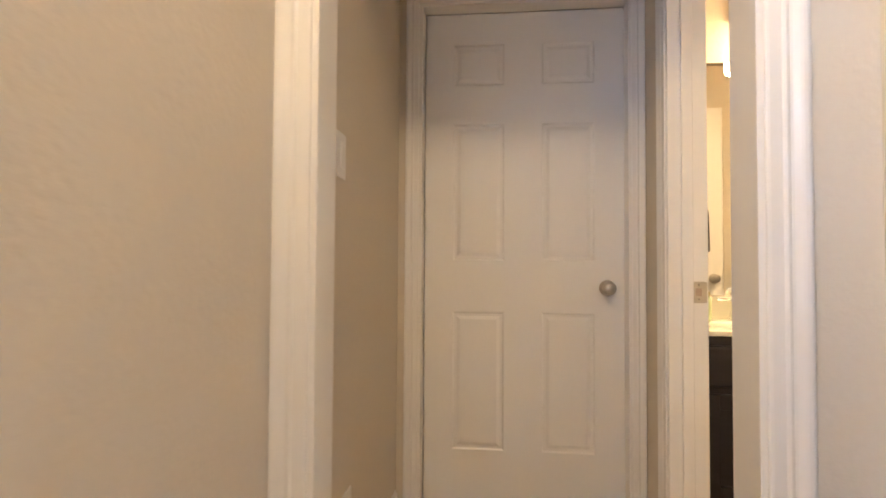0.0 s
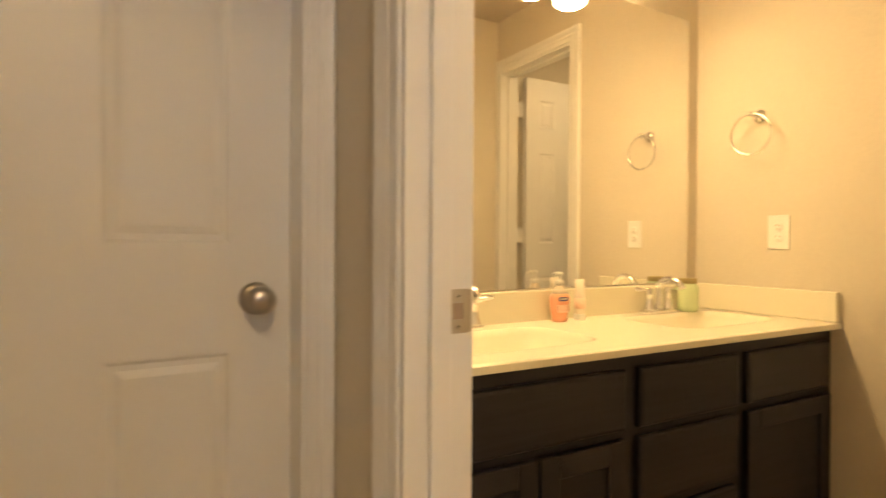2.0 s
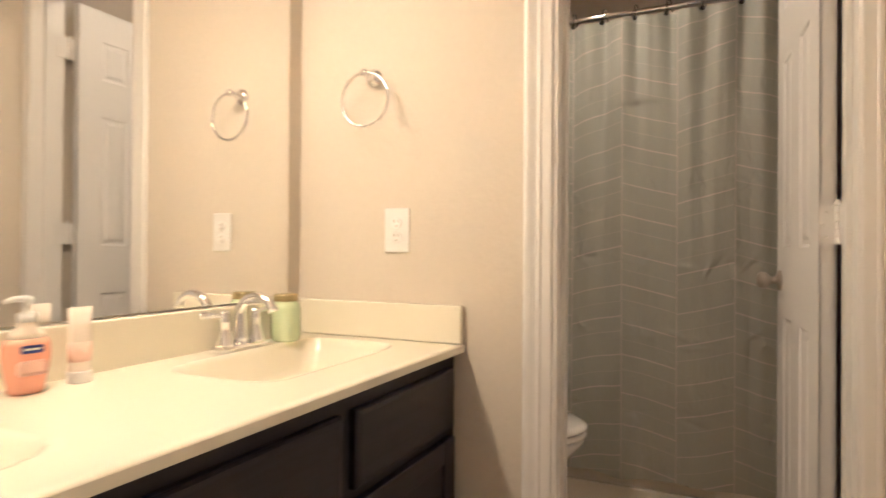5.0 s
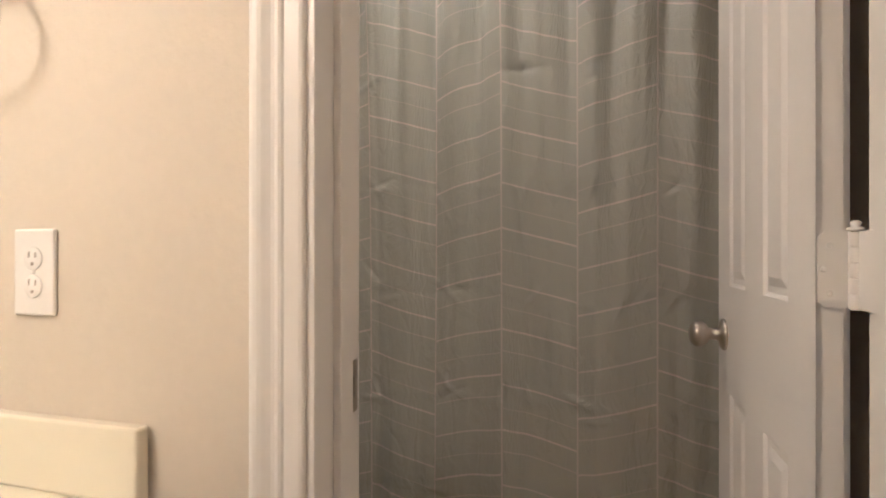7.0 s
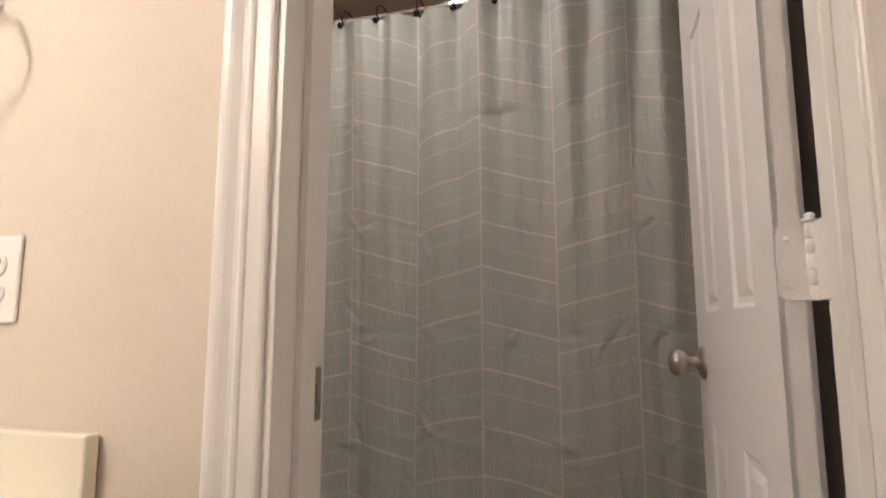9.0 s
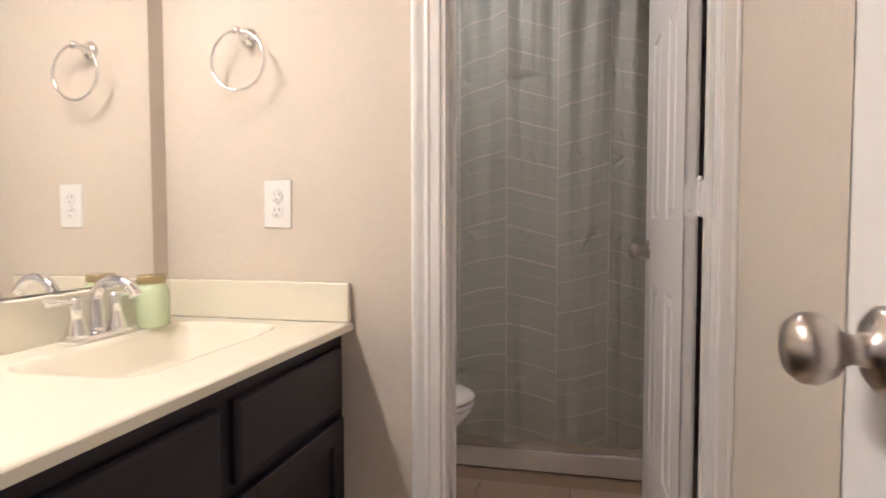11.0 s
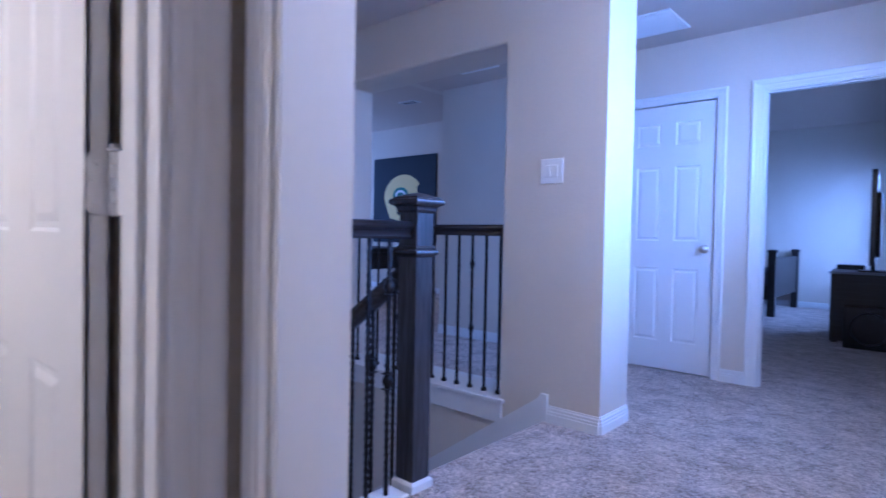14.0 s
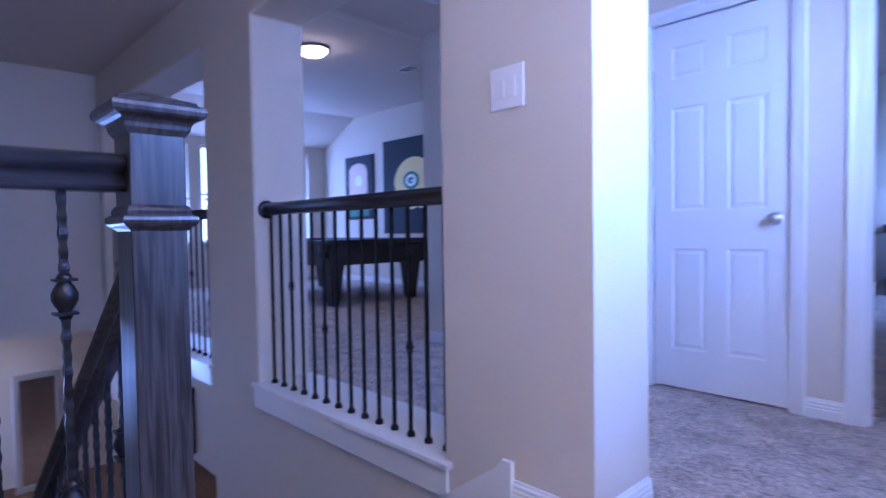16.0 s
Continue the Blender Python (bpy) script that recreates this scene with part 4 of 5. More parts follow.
def fold(a, b):
    """Depth of the cloth at a along the rod and b below it (0 to 1)."""
    y = C_Y0 + (C_Y1 - C_Y0) * a
    pleat = 0.5 - 0.5 * math.cos((y - RINGS[0]) / 0.1185 * 2 * math.pi)
    wide = noise.noise(Vector((y * 5.5, b * 0.35, 1.3))) * 0.060 + noise.noise(Vector((y * 9.0, b * 0.6, 7.7))) * 0.018
    ripple = 0.030 * noise.noise(Vector((y * 15, b * 0.9, 5.1))) + 0.004 * noise.noise(Vector((y * 45, b * 5, 8.1)))
    # packing folds: upright and level, with small crushed stars where they cross
    crease = 0.0
    for yc, sign in PACK_Y:
        crease += sign * 0.007 * math.exp(-abs(y - yc) / 0.022)
    for bc, sign in PACK_B:
        crease += sign * 0.0045 * math.exp(-abs(b - bc) / 0.009) * (0.6 + 0.8 * noise.noise(Vector((y * 6, bc * 9, 2.0))))
    h = b * (C_Z1 - C_Z0)
    for yc, hc, ca, sa, length, amp in CRUSH:
        dy, dh = y - yc, h - hc
        if abs(dy) < 0.16 and abs(dh) < 0.16:
            along, across = dy * ca + dh * sa, dh * ca - dy * sa
            crease += amp * math.exp(-((along / length) ** 2) - abs(across) / 0.0055)
    gather = math.exp(-b * 5.5)
    hang = 0.5 + 0.5 * math.cos((y - RINGS[0]) / 0.1185 * 2 * math.pi)
    return -0.066 * (1 - hang ** 1.6) * gather + ripple * math.exp(-b * 1.2) + wide * (0.5 + 0.5 * min(1, b * 2)) + crease


dice = random.Random(11)
PACK_Y = [(0.735, 1), (0.93, -1), (1.115, 1), (1.33, -1), (1.53, 1), (1.74, -1)]
PACK_B = [(0.19, 1), (0.365, -1), (0.53, 1), (0.69, -1), (0.85, 1)]
CRUSH = []
for yc, _ in PACK_Y:
    for bc, _ in PACK_B:
        for _ in range(3):
            w = dice.uniform(0, math.pi)
            CRUSH.append((yc + dice.gauss(0, 0.03), bc * (C_Z1 - C_Z0) + dice.gauss(0, 0.03), math.cos(w), math.sin(w), dice.uniform(0.018, 0.05), dice.choice((-1, 1)) * dice.uniform(0.005, 0.012)))
verts = []
for i in range(nu + 1):
    a = i / nu
    y = C_Y0 + (C_Y1 - C_Y0) * a
    sag = 0.018 * (0.5 - 0.5 * math.cos((y - RINGS[0]) / 0.1185 * 2 * math.pi))
    col = []
    for j in range(nv + 1):
        b = j / nv
        z = C_Z1 - sag * math.exp(-b * 9) - (C_Z1 - C_Z0 + 0.016 * noise.noise(Vector((y * 7, 3.0, 0.5)))) * b
        col.append((bm.verts.new((3.262 + fold(a, b) * 0.75 - 0.02, y, z)), a, b))
    verts.append(col)
for i in range(nu):
    for j in range(nv):
        q = (verts[i][j], verts[i + 1][j], verts[i + 1][j + 1], verts[i][j + 1])
        f = bm.faces.new([v[0] for v in q])
        f.smooth = True
        for loop, (v, a, b) in zip(f.loops, q):
            loop[uvl].uv = (a * 1.42 + 0.028, (1 - b) * (C_Z1 - C_Z0))
curtain = thing("shower_curtain", "grey-teal satin shower curtain with white herringbone lines", "shower curtain")
part("cloth", bm, curtain_cloth(), curtain)
hook = tube([(0, 0.014 + 0.031 * math.sin(2 * math.pi * i / 24), 0.028 * math.cos(2 * math.pi * i / 24) - 0.012) for i in range(24)], 0.0022, 6, closed=True)
ring_mesh = mesh_of("curtain_ring", lathe([(0.0001, -0.054), (0.0065, -0.052), (0.0095, -0.045), (0.0065, -0.038), (0.0001, -0.036)], 12, Matrix.Translation((0, 0.050, 0)), bm=hook), IRON)
for y in RINGS:
    tilt = random.uniform(-12, 12)
    again("curtain_ring", ring_mesh, curtain, pose(3.279, y, ROD_Z, 0, 0, 80 + tilt))

toilet = thing("toilet", "white two-piece toilet with its lid down", "toilet", pose(2.86, 1.56, 0))


def oval_at(profile, n=32):
    bm = bmesh.new()
    rings = []
    for a, b, cy, h in profile:
        rings.append([bm.verts.new((a * math.cos(2 * math.pi * i / n), cy + b * math.sin(2 * math.pi * i / n), h)) for i in range(n)])
    for p, q in zip(rings, rings[1:]):
        for i in range(n):
            bm.faces.new((p[i], p[(i + 1) % n], q[(i + 1) % n], q[i])).smooth = True
    bm.faces.new(list(reversed(rings[0])))
    bm.faces.new(rings[-1])
    return bm


part("bowl", oval_at([(0.11, 0.20, 0.05, 0.0), (0.105, 0.19, 0.05, 0.03), (0.09, 0.17, 0.04, 0.14), (0.12, 0.20, 0.0, 0.24), (0.165, 0.25, -0.04, 0.33), (0.175, 0.265, -0.05, 0.365), (0.172, 0.262, -0.05, 0.378)]), PORC, toilet)
part("seat", oval_at([(0.176, 0.268, -0.05, 0.379), (0.182, 0.274, -0.05, 0.383), (0.182, 0.274, -0.05, 0.393), (0.176, 0.268, -0.05, 0.398)]), PORC, toilet)
part("lid", oval_at([(0.176, 0.270, -0.05, 0.401), (0.183, 0.276, -0.05, 0.405), (0.182, 0.275, -0.05, 0.415), (0.165, 0.255, -0.05, 0.424), (0.08, 0.12, -0.05, 0.428)]), PORC, toilet)
part("tank", boxed(-0.22, 0.22, 0.215, 0.40, 0.37, 0.72, bevel=0.025, seg=3), PORC, toilet)
part("tank_lid", boxed(-0.228, 0.228, 0.205, 0.404, 0.721, 0.752, bevel=0.01, seg=2), PORC, toilet)
part("flush_lever", tube([(-0.15, 0.212, 0.66), (-0.15, 0.195, 0.66), (-0.10, 0.190, 0.655), (-0.075, 0.190, 0.653)], [0.012, 0.008, 0.006, 0.007], 10), CHROME, toilet)

# ---- hall window ----


def blinds(parent, axis, plane, side, s0, s1, z0, z1, pitch=0.043, depth=0.05, tilt=24, rail=True):
    """Horizontal slats as parts of a window, with ladder cords and rails."""
    length = s1 - s0
    bm = bmesh.new()
    prof = [(-depth / 2 + depth * k / 4, 0.0035 * math.sin(math.pi * k / 4)) for k in range(5)]
    ends = [[bm.verts.new((x, w, h)) for w, h in prof] + [bm.verts.new((x, w, h + 0.0022)) for w, h in reversed(prof)] for x in (0, length)]
    for i in range(10):
        j = (i + 1) % 10
        bm.faces.new((ends[0][i], ends[0][j], ends[1][j], ends[1][i]))
    bm.faces.new(ends[0])
    bm.faces.new(list(reversed(ends[1])))
    data = mesh_of("slat", bm, BLIND)
    turn = 90 if axis == "x" else 0
    n = int((z1 - 0.06 - z0 - 0.03) / pitch)
    for i in range(n):
        z = z0 + 0.035 + i * pitch
        m = (Matrix.Translation((plane, s0, z)) if axis == "x" else Matrix.Translation((s0, plane, z))) @ pose(0, 0, 0, 0, 0, turn) @ pose(0, 0, 0, tilt * side + random.uniform(-1, 1))
        again("slat", data, parent, m)
    for za, zb, w in ((z0, z0 + 0.018, 0.025), (z1 - 0.055, z1, 0.03)):
        a = (plane - w, plane + w)
        part("blind_rail", boxed(*(a + (s0, s1) if axis == "x" else (s0, s1) + a), za, zb, bevel=0.003, seg=1), BLIND, parent)
    for f in (0.12, 0.5, 0.88):
        s = s0 + f * length
        for d in (-0.026, 0.026):
            p = (plane + d, s) if axis == "x" else (s, plane + d)
            part("ladder_cord", tube([(*p, z0 + 0.015), (*p, z1 - 0.05)], 0.0012, 5), BLIND, parent)


def window(name, axis, plane, side, s0, s1, z0, z1, label, mid=True, slats=True, pitch=0.043, depth=0.05, mullions=(), tilt=24, move=None, outside=None):
    """A window in a hole: frame, sash bars and blinds; plane is the wall's inner face, side points into the room."""
    ob = thing(name, label, "window", kind="structure")
    out = plane - side * 0.11
    f = 0.045

    def b(a0, a1, p0, p1, za, zb, nm, mat=TRIM):
        lo, hi = min(a0, a1), max(a0, a1)
        part(nm, boxed(*((lo, hi, p0, p1) if axis == "x" else (p0, p1, lo, hi)), za, zb, bevel=0.003, seg=1), mat, ob)

    b(out, out + side * 0.05, s0, s0 + f, z0, z1, "window_frame")
    b(out, out + side * 0.05, s1 - f, s1, z0, z1, "window_frame")
    b(out, out + side * 0.05, s0 + f, s1 - f, z0, z0 + f, "window_frame")
    b(out, out + side * 0.05, s0 + f, s1 - f, z1 - f, z1, "window_frame")
    if mid:
        zm = (z0 + z1) / 2
        b(out, out + side * 0.045, s0 + f, s1 - f, zm - 0.022, zm + 0.022, "meeting_rail")
    for s in mullions:
        b(out, out + side * 0.052, s - 0.05, s + 0.05, z0 + f, z1 - f, "mullion")
    back = out - side * 0.10
    bm = bmesh.new()
    e = 0.10
    pts = [(s0 - e, z0 - e), (s1 + e, z0 - e), (s1 + e, z1 + e), (s0 - e, z1 + e)]
    bm.faces.new([bm.verts.new((back, s, z) if axis == "x" else (s, back, z)) for s, z in pts])
    back_ob = structure("backdrop", bm, outside or SKYGLOW, "glowing backdrop standing for sky and yard outside the window", "sky")
    if move is not None:
        back_ob.matrix_world = ob.matrix_world = move
    if slats:
        blinds(ob, axis, plane - side * 0.035, side, s0 + 0.02, s1 - 0.02, z0 + 0.03, z1 - 0.005, pitch, depth, tilt)
    return ob


window("window_1", "x", WX, 1, -2.60, -1.15, 0.60, 2.20, "wide white window with open horizontal blinds", mullions=(), tilt=12, pitch=0.047, move=SKEW, outside=DISTANCE)
skewed(structure("window_sill", boxed(WX - 0.06, WX + 0.05, -2.65, -1.10, 0.578, 0.602, bevel=0.006), TRIM, "white painted window sill", "window sill"))
skewed(structure("window_apron", boxed(WX + 0.001, WX + 0.015, -2.62, -1.13, 0.515, 0.577, bevel=0.003, seg=1), TRIM, "white painted apron under the window sill", "trim"))
plate("wall_outlet", SKEW @ pose(WX, -2.35, 0.33, 0, 0, 90), 0.074, 0.118, "outlet", "white duplex outlet under the window", "outlet")
plate("light_switch", pose(1.547, -1.73, 1.37, 0, 0, 180), 0.14, 0.136, "double", "white double rocker switch on the pillar wall", "light switch")

vent = thing("ceiling_vent", "white slatted return-air vent in the hall ceiling", "ceiling vent", pose(1.5, -2.92, CH))
vb = bmesh.new()
for x0, x1, y0, y1 in ((-0.20, -0.165, -0.20, 0.20), (0.165, 0.20, -0.20, 0.20), (-0.165, 0.165, -0.20, -0.165), (-0.165, 0.165, 0.165, 0.20)):
    box(vb, x0, x1, y0, y1, -0.012, -0.001)
part("frame", vb, TRIM, vent)
# no duct is cut; a black plate carries its shade
part("backing", boxed(-0.166, 0.166, -0.166, 0.166, -0.002, -0.0008), DARK, vent, "flat black plate standing for the shade in the duct")
sd = mesh_of("slat", boxed(-0.165, 0.165, -0.016, 0.016, -0.001, 0.001), TRIM)
for i in range(8):
    again("slat", sd, vent, pose(0, -0.144 + i * 0.041, -0.0115, 30))

copy_thing(vent, pose(3.08, -2.85, CH))

hall_light = thing("ceiling_light", "lit dome ceiling light in the hall with a nickel rim", "ceiling light", pose(0.05, -0.50, CH))
part("rim", lathe([(0.17, 0.0), (0.17, -0.03), (0.155, -0.035)], 28), NICKEL, hall_light)
part("globe", lathe([(0.152, -0.032), (0.14, -0.06), (0.10, -0.085), (0.05, -0.098), (0.0001, -0.10)], 28), HALLGLOW, hall_light, "lit frosted glass dome")


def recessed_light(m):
    ob = thing("recessed_light", "unseen lit round recessed ceiling light with a white trim ring", "recessed light", m, "recessed lights")
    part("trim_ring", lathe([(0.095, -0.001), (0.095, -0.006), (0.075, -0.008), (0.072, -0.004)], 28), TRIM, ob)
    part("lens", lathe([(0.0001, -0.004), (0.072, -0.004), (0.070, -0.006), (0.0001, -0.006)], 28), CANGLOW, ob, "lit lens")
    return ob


# out of view; inferred from the curtain being brightest at its top
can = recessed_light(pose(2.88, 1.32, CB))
# unseen copies added to brighten and warm the storey below
for x, y, z in ((8.0, -0.6, -0.02), (9.6, -0.6, -0.02), (5.6, -3.6, -0.33)):
    copy_thing(can, pose(x, y, z))

# ---- stairs and railings ----
NX, NY = 1.512, -0.643
newel = thing("newel_post", "dark-stained oak box newel post with a moulded cap", "newel post", pose(NX, NY, 0))
part("post", boxed(-0.048, 0.048, -0.048, 0.048, 0.0, 1.10, bevel=0.003), RAILW, newel)


def square_stack(profile):
    bm = bmesh.new()
    rings = [[bm.verts.new((x * r, y * r, h)) for x, y in ((-1, -1), (1, -1), (1, 1), (-1, 1))] for r, h in profile]
    for a, b in zip(rings, rings[1:]):
        for i in range(4):
            bm.faces.new((a[i], a[(i + 1) % 4], b[(i + 1) % 4], b[i]))
    bm.faces.new(list(reversed(rings[0])))
    bm.faces.new(rings[-1])
    return bm


part("cap", square_stack([(0.0490, 1.094), (0.0530, 1.101), (0.0560, 1.105), (0.0570, 1.113), (0.0605, 1.119), (0.0660, 1.123), (0.0740, 1.126), (0.0785, 1.131), (0.0800, 1.138), (0.0785, 1.145), (0.0745, 1.149), (0.0680, 1.151), (0.0650, 1.157), (0.0120, 1.174)]), RAILW, newel)
part("collar", square_stack([(0.0490, 0.920), (0.0530, 0.925), (0.0590, 0.929), (0.0635, 0.934), (0.0645, 0.940), (0.0630, 0.946), (0.0580, 0.949), (0.0545, 0.951), (0.0555, 0.957), (0.0530, 0.962), (0.0490, 0.967)]), RAILW, newel)
part("plinth", square_stack([(0.0585, 0.0), (0.0585, 0.028), (0.0530, 0.036), (0.0495, 0.040)]), TRIM, newel, "white painted base collar")

RAIL = ((-0.024, 0.0), (-0.0245, 0.009), (-0.0205, 0.012), (-0.0175, 0.018), (-0.0175, 0.026), (-0.0210, 0.033), (-0.0280, 0.038), (-0.0325, 0.044), (-0.0335, 0.051), (-0.0310, 0.058), (-0.0245, 0.064), (-0.0130, 0.0680), (0.0, 0.069))


def handrail(parent, a, b, mat, rosettes=()):
    """Moulded handrail whose underside runs from a to b."""
    a, b = Vector(a), Vector(b)
    d = (b - a).normalized()
    side = Vector((0, 0, 1)).cross(d).normalized()
    up = d.cross(side)
    prof = list(RAIL) + [(-w, h) for w, h in reversed(RAIL[:-1])]
    bm = bmesh.new()
    ends = [[bm.verts.new(p + side * w + up * h) for w, h in prof] for p in (a, b)]
    for i in range(len(prof)):
        j = (i + 1) % len(prof)
        bm.faces.new((ends[0][i], ends[0][j], ends[1][j], ends[1][i])).smooth = True
    bm.faces.new(ends[0])
    bm.faces.new(list(reversed(ends[1])))
    part("handrail", bm, mat, parent, "dark-stained moulded handrail")


def hammered_baluster(height, knuckles=(), half=0.0072):
    """Square hammered iron bar with cast knuckles."""
    bm = bmesh.new()
    rings = []
    n = int(height / 0.006)
    for i in range(n + 1):
        z = height * i / n
        k = min(1.0, z / 0.08, (height - z) / 0.05)
        r = half * (1.22 + 0.17 * math.sin(z / 0.030 * 2 * math.pi) * max(0, k))
        lean = 0.10 * math.sin(z / 0.030 * math.pi)
        rings.append([bm.verts.new((r * math.cos(lean + q * math.pi / 2 + math.pi / 4), r * math.sin(lean + q * math.pi / 2 + math.pi / 4), z)) for q in range(4)])
    for a, b in zip(rings, rings[1:]):
        for q in range(4):
            bm.faces.new((a[q], a[(q + 1) % 4], b[(q + 1) % 4], b[q]))
    bm.faces.new(list(reversed(rings[0])))
    bm.faces.new(rings[-1])
    for z in knuckles:
        for d in (-0.031, 0.027):
            box(bm, -0.0175, 0.0175, -0.0175, 0.0175, z + d, z + d + 0.004)
        lathe([(0.009, z - 0.040), (0.013, z - 0.031), (0.010, z - 0.025), (0.016, z - 0.016), (0.0205, z - 0.006), (0.0205, z + 0.006), (0.016, z + 0.016), (0.010, z + 0.025), (0.013, z + 0.031), (0.009, z + 0.040)], 14, bm=bm)
    return mesh_of("baluster", bm, IRON)


def plain_baluster(height, knuckles=(), half=0.0065):
    bm = boxed(-half, half, -half, half, 0, height)
    for z in knuckles:
        box(bm, -0.011, 0.011, -0.011, 0.011, z - 0.022, z - 0.016)
        box(bm, -0.011, 0.011, -0.011, 0.011, z + 0.016, z + 0.022)
        box(bm, -0.013, 0.013, -0.013, 0.013, z - 0.012, z + 0.012, 0.004, 1)
    lathe([(0.018, 0.0), (0.018, 0.012), (0.012, 0.022), (0.010, 0.024)], 12, bm=bm)
    return mesh_of("baluster", bm, IRON)


guard = thing("landing_guard_rail", "dark wooden guard rail with hammered black iron balusters", "railing")
handrail(guard, (NX, NY + 0.047, 0.992), (NX, 0.447, 0.992), RAILY)
kinds = (hammered_baluster(0.985, (0.80, 0.44)), hammered_baluster(0.985), hammered_baluster(0.985), hammered_baluster(0.985, (0.59,)), hammered_baluster(0.985), hammered_baluster(0.985))
for i in range(10):
    again("baluster", kinds[i % 6], guard, pose(NX, -0.500 + 0.1015 * i, 0.009))
structure("landing_edge_trim", boxed(NX - 0.055, NX + 0.062, NY + 0.07, 0.446, -0.25, 0.010, bevel=0.004, seg=1), TRIM, "white painted trim along the landing edge", "trim")

RISE, RUN, X0 = 0.183, 0.262, 1.56
stairs = thing("staircase", "carpeted straight staircase leading down beside the pillar wall", "staircase", kind="structure")
for i in range(1, 15):
    part("step", boxed(X0 + RUN * (i - 1), X0 + RUN * i + 0.025, -1.728, NY + 0.05, -RISE * i - 0.18, -RISE * i, bevel=0.012, seg=2), CARPET, stairs)
bm = bmesh.new()


def strip(bm, y0, y1, pts):
    lo = [bm.verts.new((x, y0, z)) for x, z in pts]
    hi = [bm.verts.new((x, y1, z)) for x, z in pts]
    bm.faces.new(lo)
    bm.faces.new(list(reversed(hi)))
    for i in range(len(pts)):
        j = (i + 1) % len(pts)
        bm.faces.new((lo[i], lo[j], hi[j], hi[i]))


slope = RISE / RUN
end = X0 + RUN * 14
skirt_pts = [(1.535, 0.0), (1.535, 0.150), (1.575, 0.150), (1.60, 0.118), (end, 0.118 - slope * (end - 1.60)), (end, -0.30 - slope * (end - 1.60)), (1.60, -0.18)]
strip(bm, -1.729, -1.712, skirt_pts)
structure("stair_skirt", bm, TRIM, "white painted stair skirt board against the wall", "trim")
bm = bmesh.new()
strip(bm, NY + 0.052, NY + 0.072, [(1.56, -0.02), (1.56, -0.30), (end, -0.30 - slope * (end - 1.56)), (end, -0.02 - slope * (end - 1.56))])
structure("stair_stringer", bm, TRIM, "white painted open stair stringer", "trim")

srail = thing("stair_rail", "dark wooden stair rail with black iron balusters going down", "railing")
R0 = (NX + 0.047, NY, 0.822)
handrail(srail, R0, (R0[0] + 3.4, NY, R0[2] - 3.4 * slope), RAILX)
short = (hammered_baluster(0.86), hammered_baluster(0.86, (0.62,)), hammered_baluster(0.86, (0.30, 0.50)))
for i in range(26):
    x = R0[0] + 0.07 + 0.131 * i
    top = R0[2] - slope * (x - R0[0])
    again("baluster", short[(0, 1, 0, 2)[i % 4]], srail, pose(x, NY, top - 0.855))


def opening_rail(name, x0, x1, label, phase):
    """Sill, rail and slim balusters in an opening of the stair wall."""
    structure("opening_sill", boxed(x0 - 0.045, x1 + 0.045, -2.075, -1.700, 0.038, 0.062, bevel=0.004), TRIM, "white painted sill of the railed opening", "sill")
    structure("opening_base", boxed(x0 + 0.001, x1 - 0.001, -2.058, -1.732, 0.0, 0.037), TRIM, "white painted curb under the sill", "trim")
    structure("opening_apron", boxed(x0 - 0.03, x1 + 0.03, -1.729, -1.712, -0.075, 0.037, bevel=0.003, seg=1), TRIM, "white painted apron under the sill", "trim")
    ob = thing(name, label, "railing", group="opening rails")
    y = -1.80
    handrail(ob, (x0 + 0.012, y, 1.012), (x1 - 0.012, y, 1.012), RAILX)
    for x, s in ((x0, 1), (x1, -1)):
        part("rosette", lathe([(0.052, 0.0), (0.052, 0.008), (0.046, 0.016), (0.036, 0.020)], 24, Matrix.Translation((x + s * 0.0005, y, 1.045)) @ pose(0, 0, 0, 0, 90 * s)), RAILX, ob)
    bare, double, single = plain_baluster(0.952), plain_baluster(0.952, (0.37, 0.77)), plain_baluster(0.952, (0.565,))
    kinds = (bare, bare, double, bare, bare, single)
    n = round((x1 - x0) / 0.107)
    for i in range(n):
        again("baluster", kinds[(i + phase) % 6], ob, pose(x0 + 0.055 + (x1 - x0 - 0.11) * i / (n - 1), y, 0.062))


opening_rail("opening_rail", 1.87, 3.39, "dark wooden rail with slim iron balusters in the near opening", 0)
opening_rail("opening_rail", 4.09, 6.70, "dark wooden rail with slim iron balusters in the far opening", 1)

# storey below, seen through the stairwell


def framed_picture(name, m, w, h, label, art, frame_mat=None, depth=0.025):
    ob = thing(name, label, "picture", m)
    fm = frame_mat or DARKW
    t = 0.03
    bm = bmesh.new()
    box(bm, -w / 2, w / 2, -depth, 0, -h / 2, -h / 2 + t, 0.003, 1)
    box(bm, -w / 2, w / 2, -depth, 0, h / 2 - t, h / 2, 0.003, 1)
    box(bm, -w / 2, -w / 2 + t, -depth, 0, -h / 2 + t, h / 2 - t, 0.003, 1)
    box(bm, w / 2 - t, w / 2, -depth, 0, -h / 2 + t, h / 2 - t, 0.003, 1)
    part("frame", bm, fm, ob)
    part("print", boxed(-w / 2 + t, w / 2 - t, -0.012, -0.002, -h / 2 + t, h / 2 - t), art, ob)
    return ob


